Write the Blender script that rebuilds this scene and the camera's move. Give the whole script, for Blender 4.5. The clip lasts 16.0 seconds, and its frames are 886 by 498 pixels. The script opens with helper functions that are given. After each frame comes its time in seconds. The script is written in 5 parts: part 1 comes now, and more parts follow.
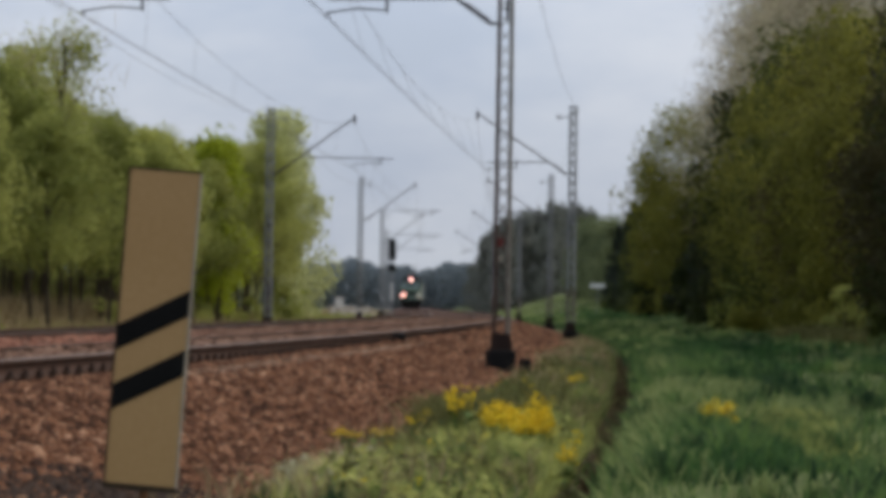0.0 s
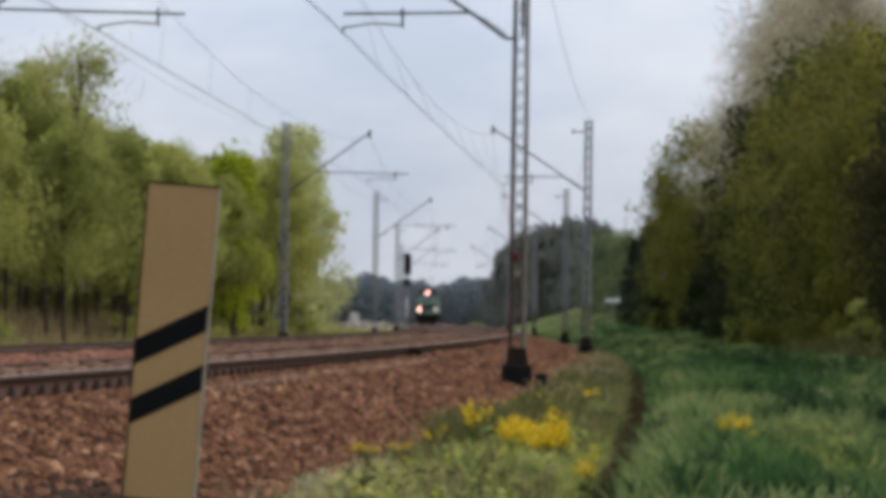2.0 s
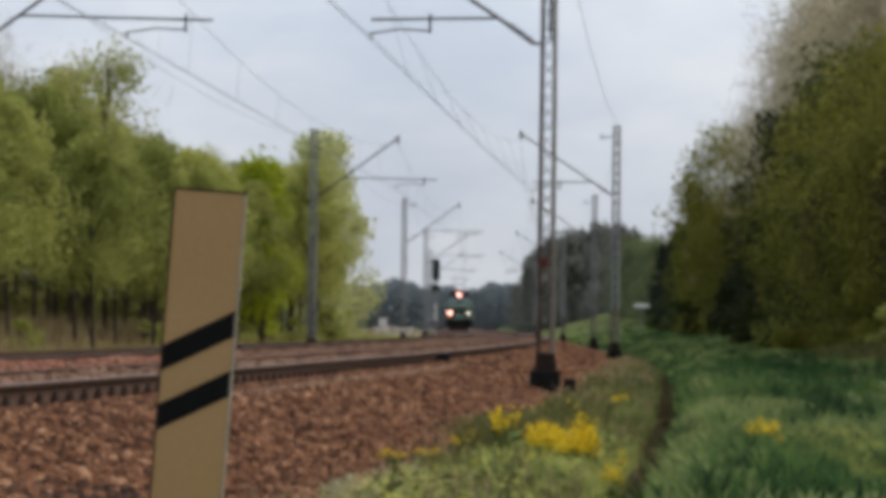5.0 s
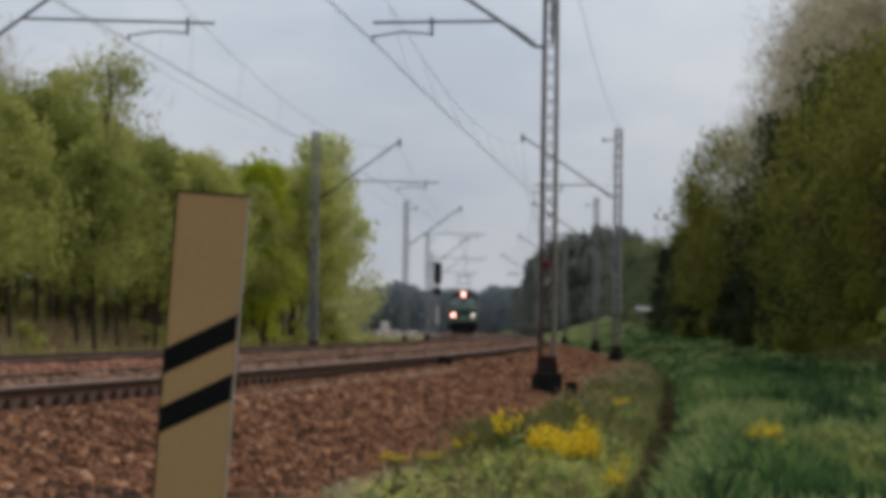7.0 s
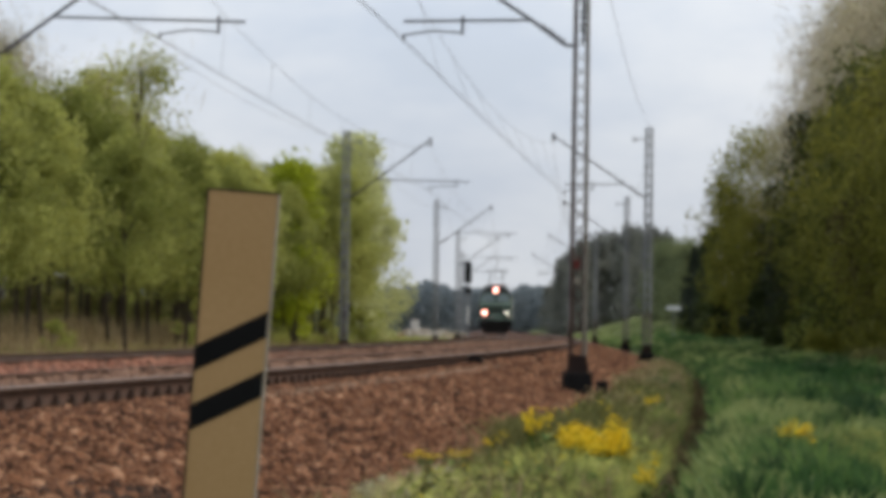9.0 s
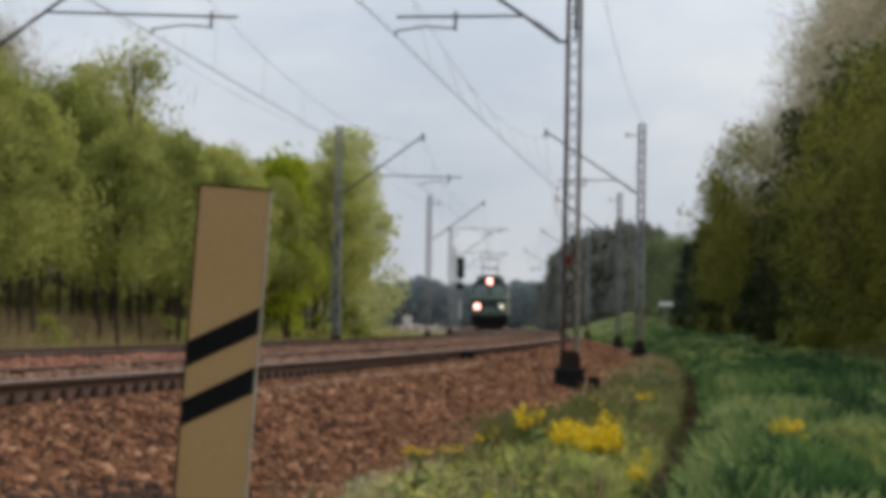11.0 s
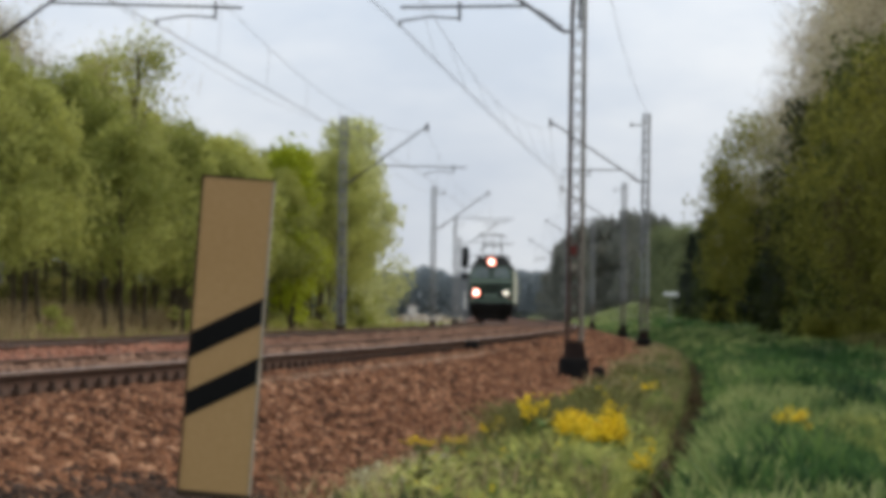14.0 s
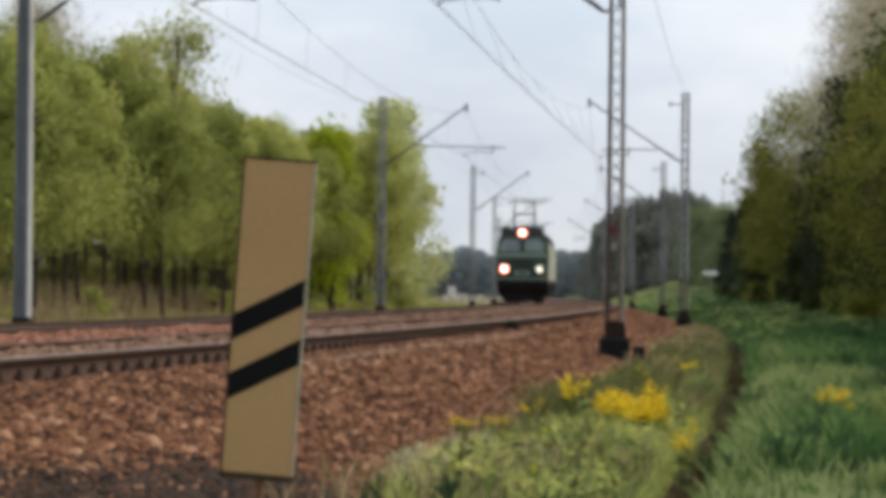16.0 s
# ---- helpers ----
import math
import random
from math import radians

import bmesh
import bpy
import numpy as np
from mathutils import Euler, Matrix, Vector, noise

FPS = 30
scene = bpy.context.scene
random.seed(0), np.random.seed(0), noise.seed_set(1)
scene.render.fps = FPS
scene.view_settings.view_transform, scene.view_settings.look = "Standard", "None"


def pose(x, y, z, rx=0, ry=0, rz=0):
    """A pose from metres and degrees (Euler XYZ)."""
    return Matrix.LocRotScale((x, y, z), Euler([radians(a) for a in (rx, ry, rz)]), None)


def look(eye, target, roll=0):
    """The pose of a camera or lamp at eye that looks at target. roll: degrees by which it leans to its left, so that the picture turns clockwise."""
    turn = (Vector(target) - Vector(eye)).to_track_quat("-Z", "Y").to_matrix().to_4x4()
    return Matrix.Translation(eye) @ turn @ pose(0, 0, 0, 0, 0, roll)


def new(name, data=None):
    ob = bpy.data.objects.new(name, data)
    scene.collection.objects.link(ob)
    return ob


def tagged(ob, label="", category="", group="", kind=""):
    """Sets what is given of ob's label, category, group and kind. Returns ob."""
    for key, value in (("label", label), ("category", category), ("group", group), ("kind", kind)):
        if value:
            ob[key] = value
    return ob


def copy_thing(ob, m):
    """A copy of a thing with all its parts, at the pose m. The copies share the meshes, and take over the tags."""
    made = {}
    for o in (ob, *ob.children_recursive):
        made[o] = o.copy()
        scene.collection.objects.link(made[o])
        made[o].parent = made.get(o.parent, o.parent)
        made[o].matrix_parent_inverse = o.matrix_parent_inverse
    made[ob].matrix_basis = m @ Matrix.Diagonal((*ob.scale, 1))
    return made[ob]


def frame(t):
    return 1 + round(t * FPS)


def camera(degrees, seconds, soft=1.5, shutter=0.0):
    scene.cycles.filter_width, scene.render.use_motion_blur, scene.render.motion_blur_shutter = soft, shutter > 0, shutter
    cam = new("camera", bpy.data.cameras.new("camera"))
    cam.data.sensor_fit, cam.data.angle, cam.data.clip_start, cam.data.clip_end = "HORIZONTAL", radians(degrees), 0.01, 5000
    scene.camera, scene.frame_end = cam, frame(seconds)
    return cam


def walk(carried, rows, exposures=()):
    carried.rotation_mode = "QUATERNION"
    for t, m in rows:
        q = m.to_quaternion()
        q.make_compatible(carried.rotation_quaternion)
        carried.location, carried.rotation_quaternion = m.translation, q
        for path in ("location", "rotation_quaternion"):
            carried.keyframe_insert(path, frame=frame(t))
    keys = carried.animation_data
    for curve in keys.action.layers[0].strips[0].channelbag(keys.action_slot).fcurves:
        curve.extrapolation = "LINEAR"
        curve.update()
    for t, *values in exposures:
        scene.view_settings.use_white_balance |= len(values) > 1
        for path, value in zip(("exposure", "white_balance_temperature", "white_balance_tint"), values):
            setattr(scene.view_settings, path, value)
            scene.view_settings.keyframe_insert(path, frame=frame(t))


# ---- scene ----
# A telephoto view from a standing height, beside a double-track line.
EYE = 1.56
cam = camera(15.14, 16.0, soft=6.0)
# seconds, sideways and upward sway in metres, yaw, pitch, roll in degrees
ROWS = [
    (0.0, -0.000, -0.000, -0.000, 0.900, 0.900),
    (0.5, -0.004, 0.004, 0.094, 1.047, 0.827),
    (1.0, -0.009, 0.002, 0.091, 1.098, 0.719),
    (1.5, -0.009, -0.000, 0.101, 1.061, 0.771),
    (2.0, -0.013, -0.004, 0.263, 1.152, 0.809),
    (2.5, -0.007, 0.000, 0.506, 1.391, 0.855),
    (3.0, -0.007, 0.001, 0.633, 1.638, 0.720),
    (3.5, -0.005, -0.003, 0.693, 1.620, 0.742),
    (4.0, -0.005, -0.007, 0.714, 1.451, 0.722),
    (6.5, -0.003, 0.003, 0.789, 1.182, 0.728),
    (7.0, -0.008, -0.003, 0.784, 1.292, 0.718),
    (7.5, -0.010, 0.002, 0.956, 1.482, 0.827),
    (8.0, -0.008, -0.009, 1.165, 1.506, 0.825),
    (8.5, -0.004, -0.006, 1.265, 1.388, 0.911),
    (9.0, -0.009, -0.010, 1.307, 1.271, 0.809),
    (11.5, -0.002, -0.006, 1.144, 1.179, 0.919),
    (12.0, 0.001, -0.010, 1.066, 1.138, 0.892),
    (12.5, 0.001, -0.009, 0.991, 1.085, 0.929),
    (13.0, 0.000, -0.004, 0.982, 1.085, 0.763),
    (13.5, 0.002, -0.007, 1.102, 1.069, 0.701),
    (14.0, 0.002, -0.004, 1.259, 1.024, 0.814),
    (14.5, 0.000, -0.006, 1.601, 0.919, 0.669),
    (15.0, 0.001, -0.004, 1.839, 0.648, 0.685),
    (15.5, -0.004, -0.005, 1.898, 0.627, 0.730),
    (16.0, -0.010, -0.001, 1.928, 0.675, 0.602),
]

# seconds, stops, white balance: the camera's own metering drifts
EXPOSURES = [(0.0, -0.38, 6130, 11.0), (0.5, -0.30, 6130, 11.0), (1.0, -0.21, 6130, 11.0), (1.5, -0.14, 6200, 11.0), (2.0, -0.16, 6200, 11.0), (2.5, -0.40, 6200, 11.0), (3.0, -0.51, 6200, 11.0), (3.5, -0.29, 6250, 10.5), (4.0, -0.18, 6300, 10.5), (6.5, -0.30, 6370, 10.0), (7.0, -0.46, 6370, 10.0), (7.5, -0.43, 6370, 10.0), (8.0, -0.36, 6370, 10.0), (8.5, -0.02, 6420, 9.5), (9.0, -0.10, 6420, 9.5), (11.5, -0.21, 6420, 9.0), (12.5, -0.20, 6420, 9.0), (13.5, -0.02, 6420, 9.0), (14.0, 0.00, 6420, 8.8), (14.5, 0.10, 6420, 8.5), (16.0, 0.07, 6420, 8.5)]


def carried_pose(x, z, yaw, pitch, roll):
    return pose(x, 0, EYE + z, 0, 0, yaw) @ pose(0, 0, 0, 90.078 + pitch, 0, 0) @ pose(0, 0, 0, 0, 0, roll)


walk(cam, [(t, carried_pose(x, z, yaw, pitch, roll)) for t, x, z, yaw, pitch, roll in ROWS], exposures=EXPOSURES)

# ---- daylight: thin cloud, soft sun from the right, a little ahead ----
SUN_AZ, SUN_EL = radians(78), radians(56)
world = bpy.data.worlds.new("sky")
scene.world = world
world.use_nodes = True
wt = world.node_tree
for nd in list(wt.nodes):
    wt.nodes.remove(nd)
sky = wt.nodes.new("ShaderNodeTexSky")
sky.sky_type, sky.sun_disc = "NISHITA", False
sky.sun_elevation, sky.sun_rotation = SUN_EL, SUN_AZ
sky.air_density, sky.dust_density = 1.2, 2.0
wcoord = wt.nodes.new("ShaderNodeTexCoord")
wmap = wt.nodes.new("ShaderNodeMapping")
wmap.inputs["Scale"].default_value = (5.0, 5.0, 13.0)
wmap.inputs["Location"].default_value = (0.3, 0.2, 0.15)
cloud = wt.nodes.new("ShaderNodeTexNoise")
cloud.inputs["Scale"].default_value, cloud.inputs["Detail"].default_value, cloud.inputs["Roughness"].default_value = 1.6, 5.0, 0.55
ramp = wt.nodes.new("ShaderNodeValToRGB")
ramp.color_ramp.elements[0].position, ramp.color_ramp.elements[0].color = 0.32, (0.80, 0.80, 0.80, 1)
ramp.color_ramp.elements[1].position, ramp.color_ramp.elements[1].color = 0.68, (0.97, 0.97, 0.97, 1)
skylevel = wt.nodes.new("ShaderNodeMix")
skylevel.data_type = "RGBA"
tint = wt.nodes.new("ShaderNodeValToRGB")
tint.color_ramp.elements[0].position, tint.color_ramp.elements[0].color = 0.36, (0.74, 0.81, 0.94, 1)
tint.color_ramp.elements[1].position, tint.color_ramp.elements[1].color = 0.66, (0.95, 0.97, 1.0, 1)
lift = wt.nodes.new("ShaderNodeVectorMath")
lift.operation = "SCALE"
lift.inputs["Scale"].default_value = 9.6
wt.links.new(tint.outputs["Color"], lift.inputs[0])
wt.links.new(lift.outputs["Vector"], skylevel.inputs[7])
wt.links.new(cloud.outputs["Fac"], tint.inputs["Fac"])
axes = wt.nodes.new("ShaderNodeSeparateXYZ")
dome = wt.nodes.new("ShaderNodeMapRange")
dome.inputs["From Min"].default_value, dome.inputs["From Max"].default_value = 0.0, 0.11
dome.inputs["To Min"].default_value, dome.inputs["To Max"].default_value = 0.81, 1.10
wt.links.new(wcoord.outputs["Generated"], axes.inputs[0])
wt.links.new(axes.outputs["Z"], dome.inputs["Value"])
shade = wt.nodes.new("ShaderNodeVectorMath")
shade.operation = "SCALE"
wt.links.new(skylevel.outputs[2], shade.inputs[0])
wt.links.new(dome.outputs["Result"], shade.inputs["Scale"])
bg = wt.nodes.new("ShaderNodeBackground")
bg.inputs["Strength"].default_value = 0.10
wout = wt.nodes.new("ShaderNodeOutputWorld")
wt.links.new(wcoord.outputs["Generated"], wmap.inputs["Vector"])
wt.links.new(wmap.outputs["Vector"], cloud.inputs["Vector"])
wt.links.new(cloud.outputs["Fac"], ramp.inputs["Fac"])
wt.links.new(ramp.outputs["Color"], skylevel.inputs["Factor"])
wt.links.new(sky.outputs["Color"], skylevel.inputs[6])
wt.links.new(shade.outputs["Vector"], bg.inputs["Color"])
wt.links.new(bg.outputs["Background"], wout.inputs["Surface"])

sun_data = bpy.data.lights.new("sun", "SUN")
sun_data.energy, sun_data.angle, sun_data.color = 2.4, radians(6), (1.0, 0.90, 0.74)
sun = new("sun", sun_data)
sun.matrix_world = look((math.sin(SUN_AZ) * math.cos(SUN_EL) * 300, math.cos(SUN_AZ) * math.cos(SUN_EL) * 300, math.sin(SUN_EL) * 300), (0, 0, 0))

# ---- materials ----


def nodes_of(name):
    m = bpy.data.materials.new(name)
    m.use_nodes = True
    return m, m.node_tree, m.node_tree.nodes["Principled BSDF"]


def surface(name, dark, light, rough=0.8, scale=8.0, fine=60.0, bump=0.3, metal=0.0, per_island=0.0, per_object=0.0, through_light=0.0, spread=(0.3, 0.7), third=None):
    """A paint, stone, metal or leaf: two colours mixed by coarse and fine noise, with relief."""
    m, tree, shader = nodes_of(name)
    link = tree.links.new
    coord = tree.nodes.new("ShaderNodeTexCoord")
    coarse = tree.nodes.new("ShaderNodeTexNoise")
    coarse.inputs["Scale"].default_value, coarse.inputs["Detail"].default_value = scale, 4.0
    grain = tree.nodes.new("ShaderNodeTexNoise")
    grain.inputs["Scale"].default_value, grain.inputs["Detail"].default_value = fine, 3.0
    link(coord.outputs["Object"], coarse.inputs["Vector"])
    link(coord.outputs["Object"], grain.inputs["Vector"])
    mixed = tree.nodes.new("ShaderNodeMath")
    mixed.operation = "MULTIPLY_ADD"
    mixed.inputs[1].default_value = 0.45
    half = tree.nodes.new("ShaderNodeMath")
    half.operation = "MULTIPLY"
    half.inputs[1].default_value = 0.55
    link(coarse.outputs["Fac"], half.inputs[0])
    link(grain.outputs["Fac"], mixed.inputs[0])
    link(half.outputs[0], mixed.inputs[2])
    value = mixed.outputs[0]
    for amount, node, socket in ((per_island, "ShaderNodeNewGeometry", "Random Per Island"), (per_object, "ShaderNodeObjectInfo", "Random")):
        if amount:
            src = tree.nodes.new(node)
            shift = tree.nodes.new("ShaderNodeMath")
            shift.operation = "SUBTRACT"
            shift.inputs[1].default_value = 0.5
            add = tree.nodes.new("ShaderNodeMath")
            add.operation = "MULTIPLY_ADD"
            add.inputs[1].default_value = amount
            link(src.outputs[socket], shift.inputs[0])
            link(shift.outputs[0], add.inputs[0])
            link(value, add.inputs[2])
            value = add.outputs[0]
    ramp = tree.nodes.new("ShaderNodeValToRGB")
    ramp.color_ramp.elements[0].position, ramp.color_ramp.elements[0].color = spread[0], (*dark, 1)
    ramp.color_ramp.elements[1].position, ramp.color_ramp.elements[1].color = spread[1], (*light, 1)
    if third:
        e = ramp.color_ramp.elements.new(min(spread[1] + 0.25, 1.0))
        e.color = (*third, 1)
    link(value, ramp.inputs["Fac"])
    link(ramp.outputs["Color"], shader.inputs["Base Color"])
    shader.inputs["Roughness"].default_value, shader.inputs["Metallic"].default_value = rough, metal
    if rough >= 0.5 and not metal:
        shader.inputs["Specular IOR Level"].default_value = 0.15
    if bump:
        b = tree.nodes.new("ShaderNodeBump")
        b.inputs["Strength"].default_value, b.inputs["Distance"].default_value = bump, 0.01
        link(grain.outputs["Fac"], b.inputs["Height"])
        link(b.outputs["Normal"], shader.inputs["Normal"])
    if through_light:
        leaf = tree.nodes.new("ShaderNodeBsdfTranslucent")
        link(ramp.outputs["Color"], leaf.inputs["Color"])
        mix = tree.nodes.new("ShaderNodeMixShader")
        mix.inputs["Fac"].default_value = through_light
        link(shader.outputs[0], mix.inputs[1])
        link(leaf.outputs[0], mix.inputs[2])
        link(mix.outputs[0], tree.nodes["Material Output"].inputs["Surface"])
    return m


def glow(name, color, strength):
    m, tree, shader = nodes_of(name)
    shader.inputs["Base Color"].default_value = (*color, 1)
    shader.inputs["Emission Color"].default_value = (*color, 1)
    shader.inputs["Emission Strength"].default_value = strength
    return m


BALLAST = surface("ballast_bed", (0.036, 0.017, 0.010), (0.095, 0.047, 0.028), 0.9, 3.0, 25.0, 0.8)
STONE = surface("ballast_stone", (0.034, 0.015, 0.008), (0.188, 0.086, 0.045), 0.95, 1.2, 40.0, 0.4, per_island=0.8, spread=(0.2, 0.75), third=(0.42, 0.245, 0.15))
CREST_STONE = surface("sunlit_crest_stone", (0.11, 0.066, 0.042), (0.30, 0.205, 0.145), 0.9, 2.0, 40.0, 0.4, per_island=0.6)
DARK_STONE = surface("dark_stone", (0.012, 0.008, 0.006), (0.055, 0.036, 0.026), 0.9, 2.0, 40.0, 0.4, per_island=0.6)
RUST_STONE = surface("rusty_ballast_stone", (0.165, 0.072, 0.047), (0.37, 0.175, 0.115), 0.9, 2.0, 40.0, 0.4, per_island=0.5)
BED_STONE = surface("brown_bed_stone", (0.115, 0.064, 0.043), (0.275, 0.165, 0.115), 0.9, 2.0, 40.0, 0.4, per_island=0.5)
PALE_STONE = surface("pale_rubble", (0.30, 0.26, 0.21), (0.55, 0.50, 0.43), 0.9, 2.0, 40.0, 0.4, per_island=0.5)
MEADOW = surface("meadow_soil", (0.048, 0.066, 0.020), (0.145, 0.17, 0.055), 0.95, 0.35, 6.0, 0.8)
VERGE = surface("dry_verge", (0.14, 0.115, 0.062), (0.28, 0.235, 0.13), 0.95, 0.5, 8.0, 0.8)
GRASS = surface("grass_blades", (0.012, 0.038, 0.018), (0.138, 0.225, 0.066), 0.65, 0.28, 1.0, 0.0, per_island=0.12, through_light=0.5, spread=(0.42, 0.58), third=(0.24, 0.33, 0.062))
PALE_GRASS = surface("pale_seeding_grass", (0.38, 0.35, 0.12), (0.68, 0.61, 0.32), 0.7, 0.9, 2.0, 0.0, per_island=0.3, through_light=0.5)
DRY_GRASS = surface("dry_grass_blades", (0.21, 0.152, 0.075), (0.44, 0.345, 0.195), 0.8, 0.6, 2.0, 0.0, per_island=0.5, through_light=0.25)
LIME_GRASS = surface("lush_grass_blades", (0.105, 0.160, 0.042), (0.55, 0.55, 0.165), 0.65, 0.55, 2.0, 0.0, per_island=0.3, through_light=0.5)
OLIVE_GRASS = surface("dull_olive_grass_blades", (0.065, 0.078, 0.026), (0.26, 0.265, 0.095), 0.75, 0.4, 2.0, 0.0, per_island=0.35, through_light=0.45)
FIELD_GRASS = surface("dull_field_grass_blades", (0.13, 0.175, 0.065), (0.36, 0.41, 0.155), 0.75, 0.3, 2.0, 0.0, per_island=0.25, through_light=0.45)
DEEP_GRASS = surface("deep_green_grass_blades", (0.016, 0.055, 0.018), (0.080, 0.160, 0.045), 0.6, 0.5, 2.0, 0.0, per_island=0.3, through_light=0.45)
WEED = surface("olive_weeds", (0.07, 0.075, 0.022), (0.20, 0.19, 0.07), 0.8, 0.8, 2.0, 0.0, per_island=0.4, through_light=0.3)
DITCH = surface("ditch_litter", (0.032, 0.025, 0.012), (0.085, 0.064, 0.032), 0.95, 2.0, 20.0, 0.6)
DEAD_STALK = surface("dead_stalks", (0.045, 0.032, 0.015), (0.13, 0.095, 0.048), 0.9, 0.8, 2.0, 0.0, per_island=0.5)
RAIL = surface("rusty_rail", (0.036, 0.019, 0.012), (0.110, 0.058, 0.037), 0.75, 3.0, 30.0, 0.3)
RAIL_TOP = surface("worn_rail_head", (0.15, 0.11, 0.08), (0.30, 0.24, 0.19), 0.5, 2.0, 20.0, 0.1, metal=0.3)
SLEEPER = surface("concrete_sleeper", (0.11, 0.085, 0.065), (0.26, 0.21, 0.17), 0.9, 4.0, 40.0, 0.4, per_object=0.3)
IRON = surface("fastening_iron", (0.025, 0.018, 0.014), (0.08, 0.05, 0.036), 0.8, 10.0, 60.0, 0.3)
MAST = surface("weathered_grey_steel", (0.17, 0.175, 0.18), (0.36, 0.37, 0.38), 0.65, 1.2, 30.0, 0.15, metal=0.2)
MAST_RUST = surface("rust_stained_steel", (0.034, 0.021, 0.017), (0.125, 0.082, 0.064), 0.75, 1.5, 30.0, 0.2)
MAST_SHOE = surface("rust_black_steel", (0.009, 0.006, 0.005), (0.036, 0.020, 0.015), 0.85, 4.0, 40.0, 0.3)
# shaded and sunlit tones of the nearest left mast; the pale also coats the cabinet
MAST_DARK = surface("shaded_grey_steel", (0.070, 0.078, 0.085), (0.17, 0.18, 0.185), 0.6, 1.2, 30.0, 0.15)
MAST_PALE = surface("pale_steel", (0.50, 0.48, 0.44), (0.74, 0.71, 0.65), 0.55, 1.5, 30.0, 0.1)
MAST_BEIGE = surface("beige_weathered_steel", (0.11, 0.098, 0.082), (0.26, 0.235, 0.20), 0.7, 1.5, 30.0, 0.1)
ARM = surface("dark_tube_steel", (0.035, 0.035, 0.037), (0.095, 0.095, 0.10), 0.6, 1.5, 30.0, 0.1)
MATT_BLACK = surface("matt_black", (0.005, 0.005, 0.005), (0.016, 0.015, 0.014), 0.85, 3.0, 30.0, 0.4)
WIRE = surface("tarnished_copper_wire", (0.19, 0.193, 0.20), (0.33, 0.333, 0.34), 0.6, 2.0, 30.0, 0.0, metal=0.4)
INSULATOR = surface("brown_porcelain", (0.016, 0.011, 0.010), (0.04, 0.026, 0.022), 0.3, 6.0, 40.0, 0.0)
SIGN = surface("yellowed_sign_paint", (0.375, 0.228, 0.094), (0.455, 0.290, 0.138), 0.55, 1.3, 35.0, 0.05)
SIGN_BLACK = surface("black_sign_paint", (0.004, 0.004, 0.004), (0.009, 0.009, 0.009), 0.9, 4.0, 40.0, 0.05)
SIGN_EDGE = surface("galvanised_edge", (0.20, 0.17, 0.13), (0.36, 0.32, 0.26), 0.7, 5.0, 40.0, 0.1)
SIGN_FRAME = surface("dark_sign_rim", (0.022, 0.015, 0.009), (0.06, 0.042, 0.026), 0.7, 5.0, 40.0, 0.1)
POST_RUST = surface("rusted_post", (0.09, 0.04, 0.02), (0.22, 0.11, 0.06), 0.85, 6.0, 40.0, 0.3)
RED = surface("faded_red_plate", (0.10, 0.018, 0.016), (0.17, 0.034, 0.028), 0.6, 4.0, 30.0, 0.1)
WHITE = surface("white_enamel", (0.62, 0.62, 0.60), (0.82, 0.82, 0.80), 0.5, 3.0, 30.0, 0.05)
BARK = surface("grey_bark", (0.028, 0.022, 0.015), (0.095, 0.076, 0.055), 0.95, 3.0, 25.0, 0.8)
BIRCH = surface("birch_bark", (0.10, 0.09, 0.08), (0.48, 0.46, 0.42), 0.9, 4.0, 20.0, 0.5)
LEAF_LIGHT = surface("young_spring_leaves", (0.21, 0.235, 0.055), (0.50, 0.51, 0.15), 0.6, 0.22, 1.2, 0.0, per_island=0.12, per_object=0.42, through_light=0.5)
LEAF_LIME = surface("lime_yellow_leaves", (0.27, 0.32, 0.018), (0.47, 0.53, 0.045), 0.6, 0.3, 1.2, 0.0, per_island=0.12, per_object=0.1, through_light=0.5)
LEAF_PALE = surface("pale_silver_green_leaves", (0.42, 0.45, 0.18), (0.70, 0.71, 0.36), 0.6, 0.3, 1.2, 0.0, per_island=0.12, per_object=0.1, through_light=0.5)
LEAF_BUD = surface("beige_opening_buds", (0.20, 0.182, 0.11), (0.52, 0.485, 0.32), 0.7, 0.3, 1.2, 0.0, per_island=0.2, per_object=0.3, through_light=0.5)
LEAF_DARK = surface("dark_green_leaves", (0.018, 0.027, 0.007), (0.085, 0.102, 0.022), 0.6, 0.2, 1.2, 0.0, per_island=0.12, per_object=0.5, through_light=0.3)
LEAF_MID = surface("yellow_green_leaves", (0.085, 0.094, 0.016), (0.285, 0.275, 0.054), 0.6, 0.2, 1.2, 0.0, per_island=0.12, per_object=0.2, through_light=0.5)
LEAF_OLIVE = surface("olive_budding_leaves", (0.042, 0.037, 0.013), (0.135, 0.115, 0.044), 0.65, 0.2, 1.2, 0.0, per_island=0.12, per_object=0.4, through_light=0.35)
LEAF_THICKET = surface("brownish_green_undergrowth", (0.12, 0.118, 0.036), (0.33, 0.305, 0.10), 0.7, 0.3, 1.2, 0.0, per_island=0.15, per_object=0.3, through_light=0.45)
TWIG = surface("bare_budding_twigs", (0.34, 0.285, 0.19), (0.60, 0.52, 0.37), 0.85, 0.4, 2.0, 0.0, per_island=0.4)
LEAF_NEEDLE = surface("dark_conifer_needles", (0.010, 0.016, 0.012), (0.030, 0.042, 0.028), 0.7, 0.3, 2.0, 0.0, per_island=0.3)
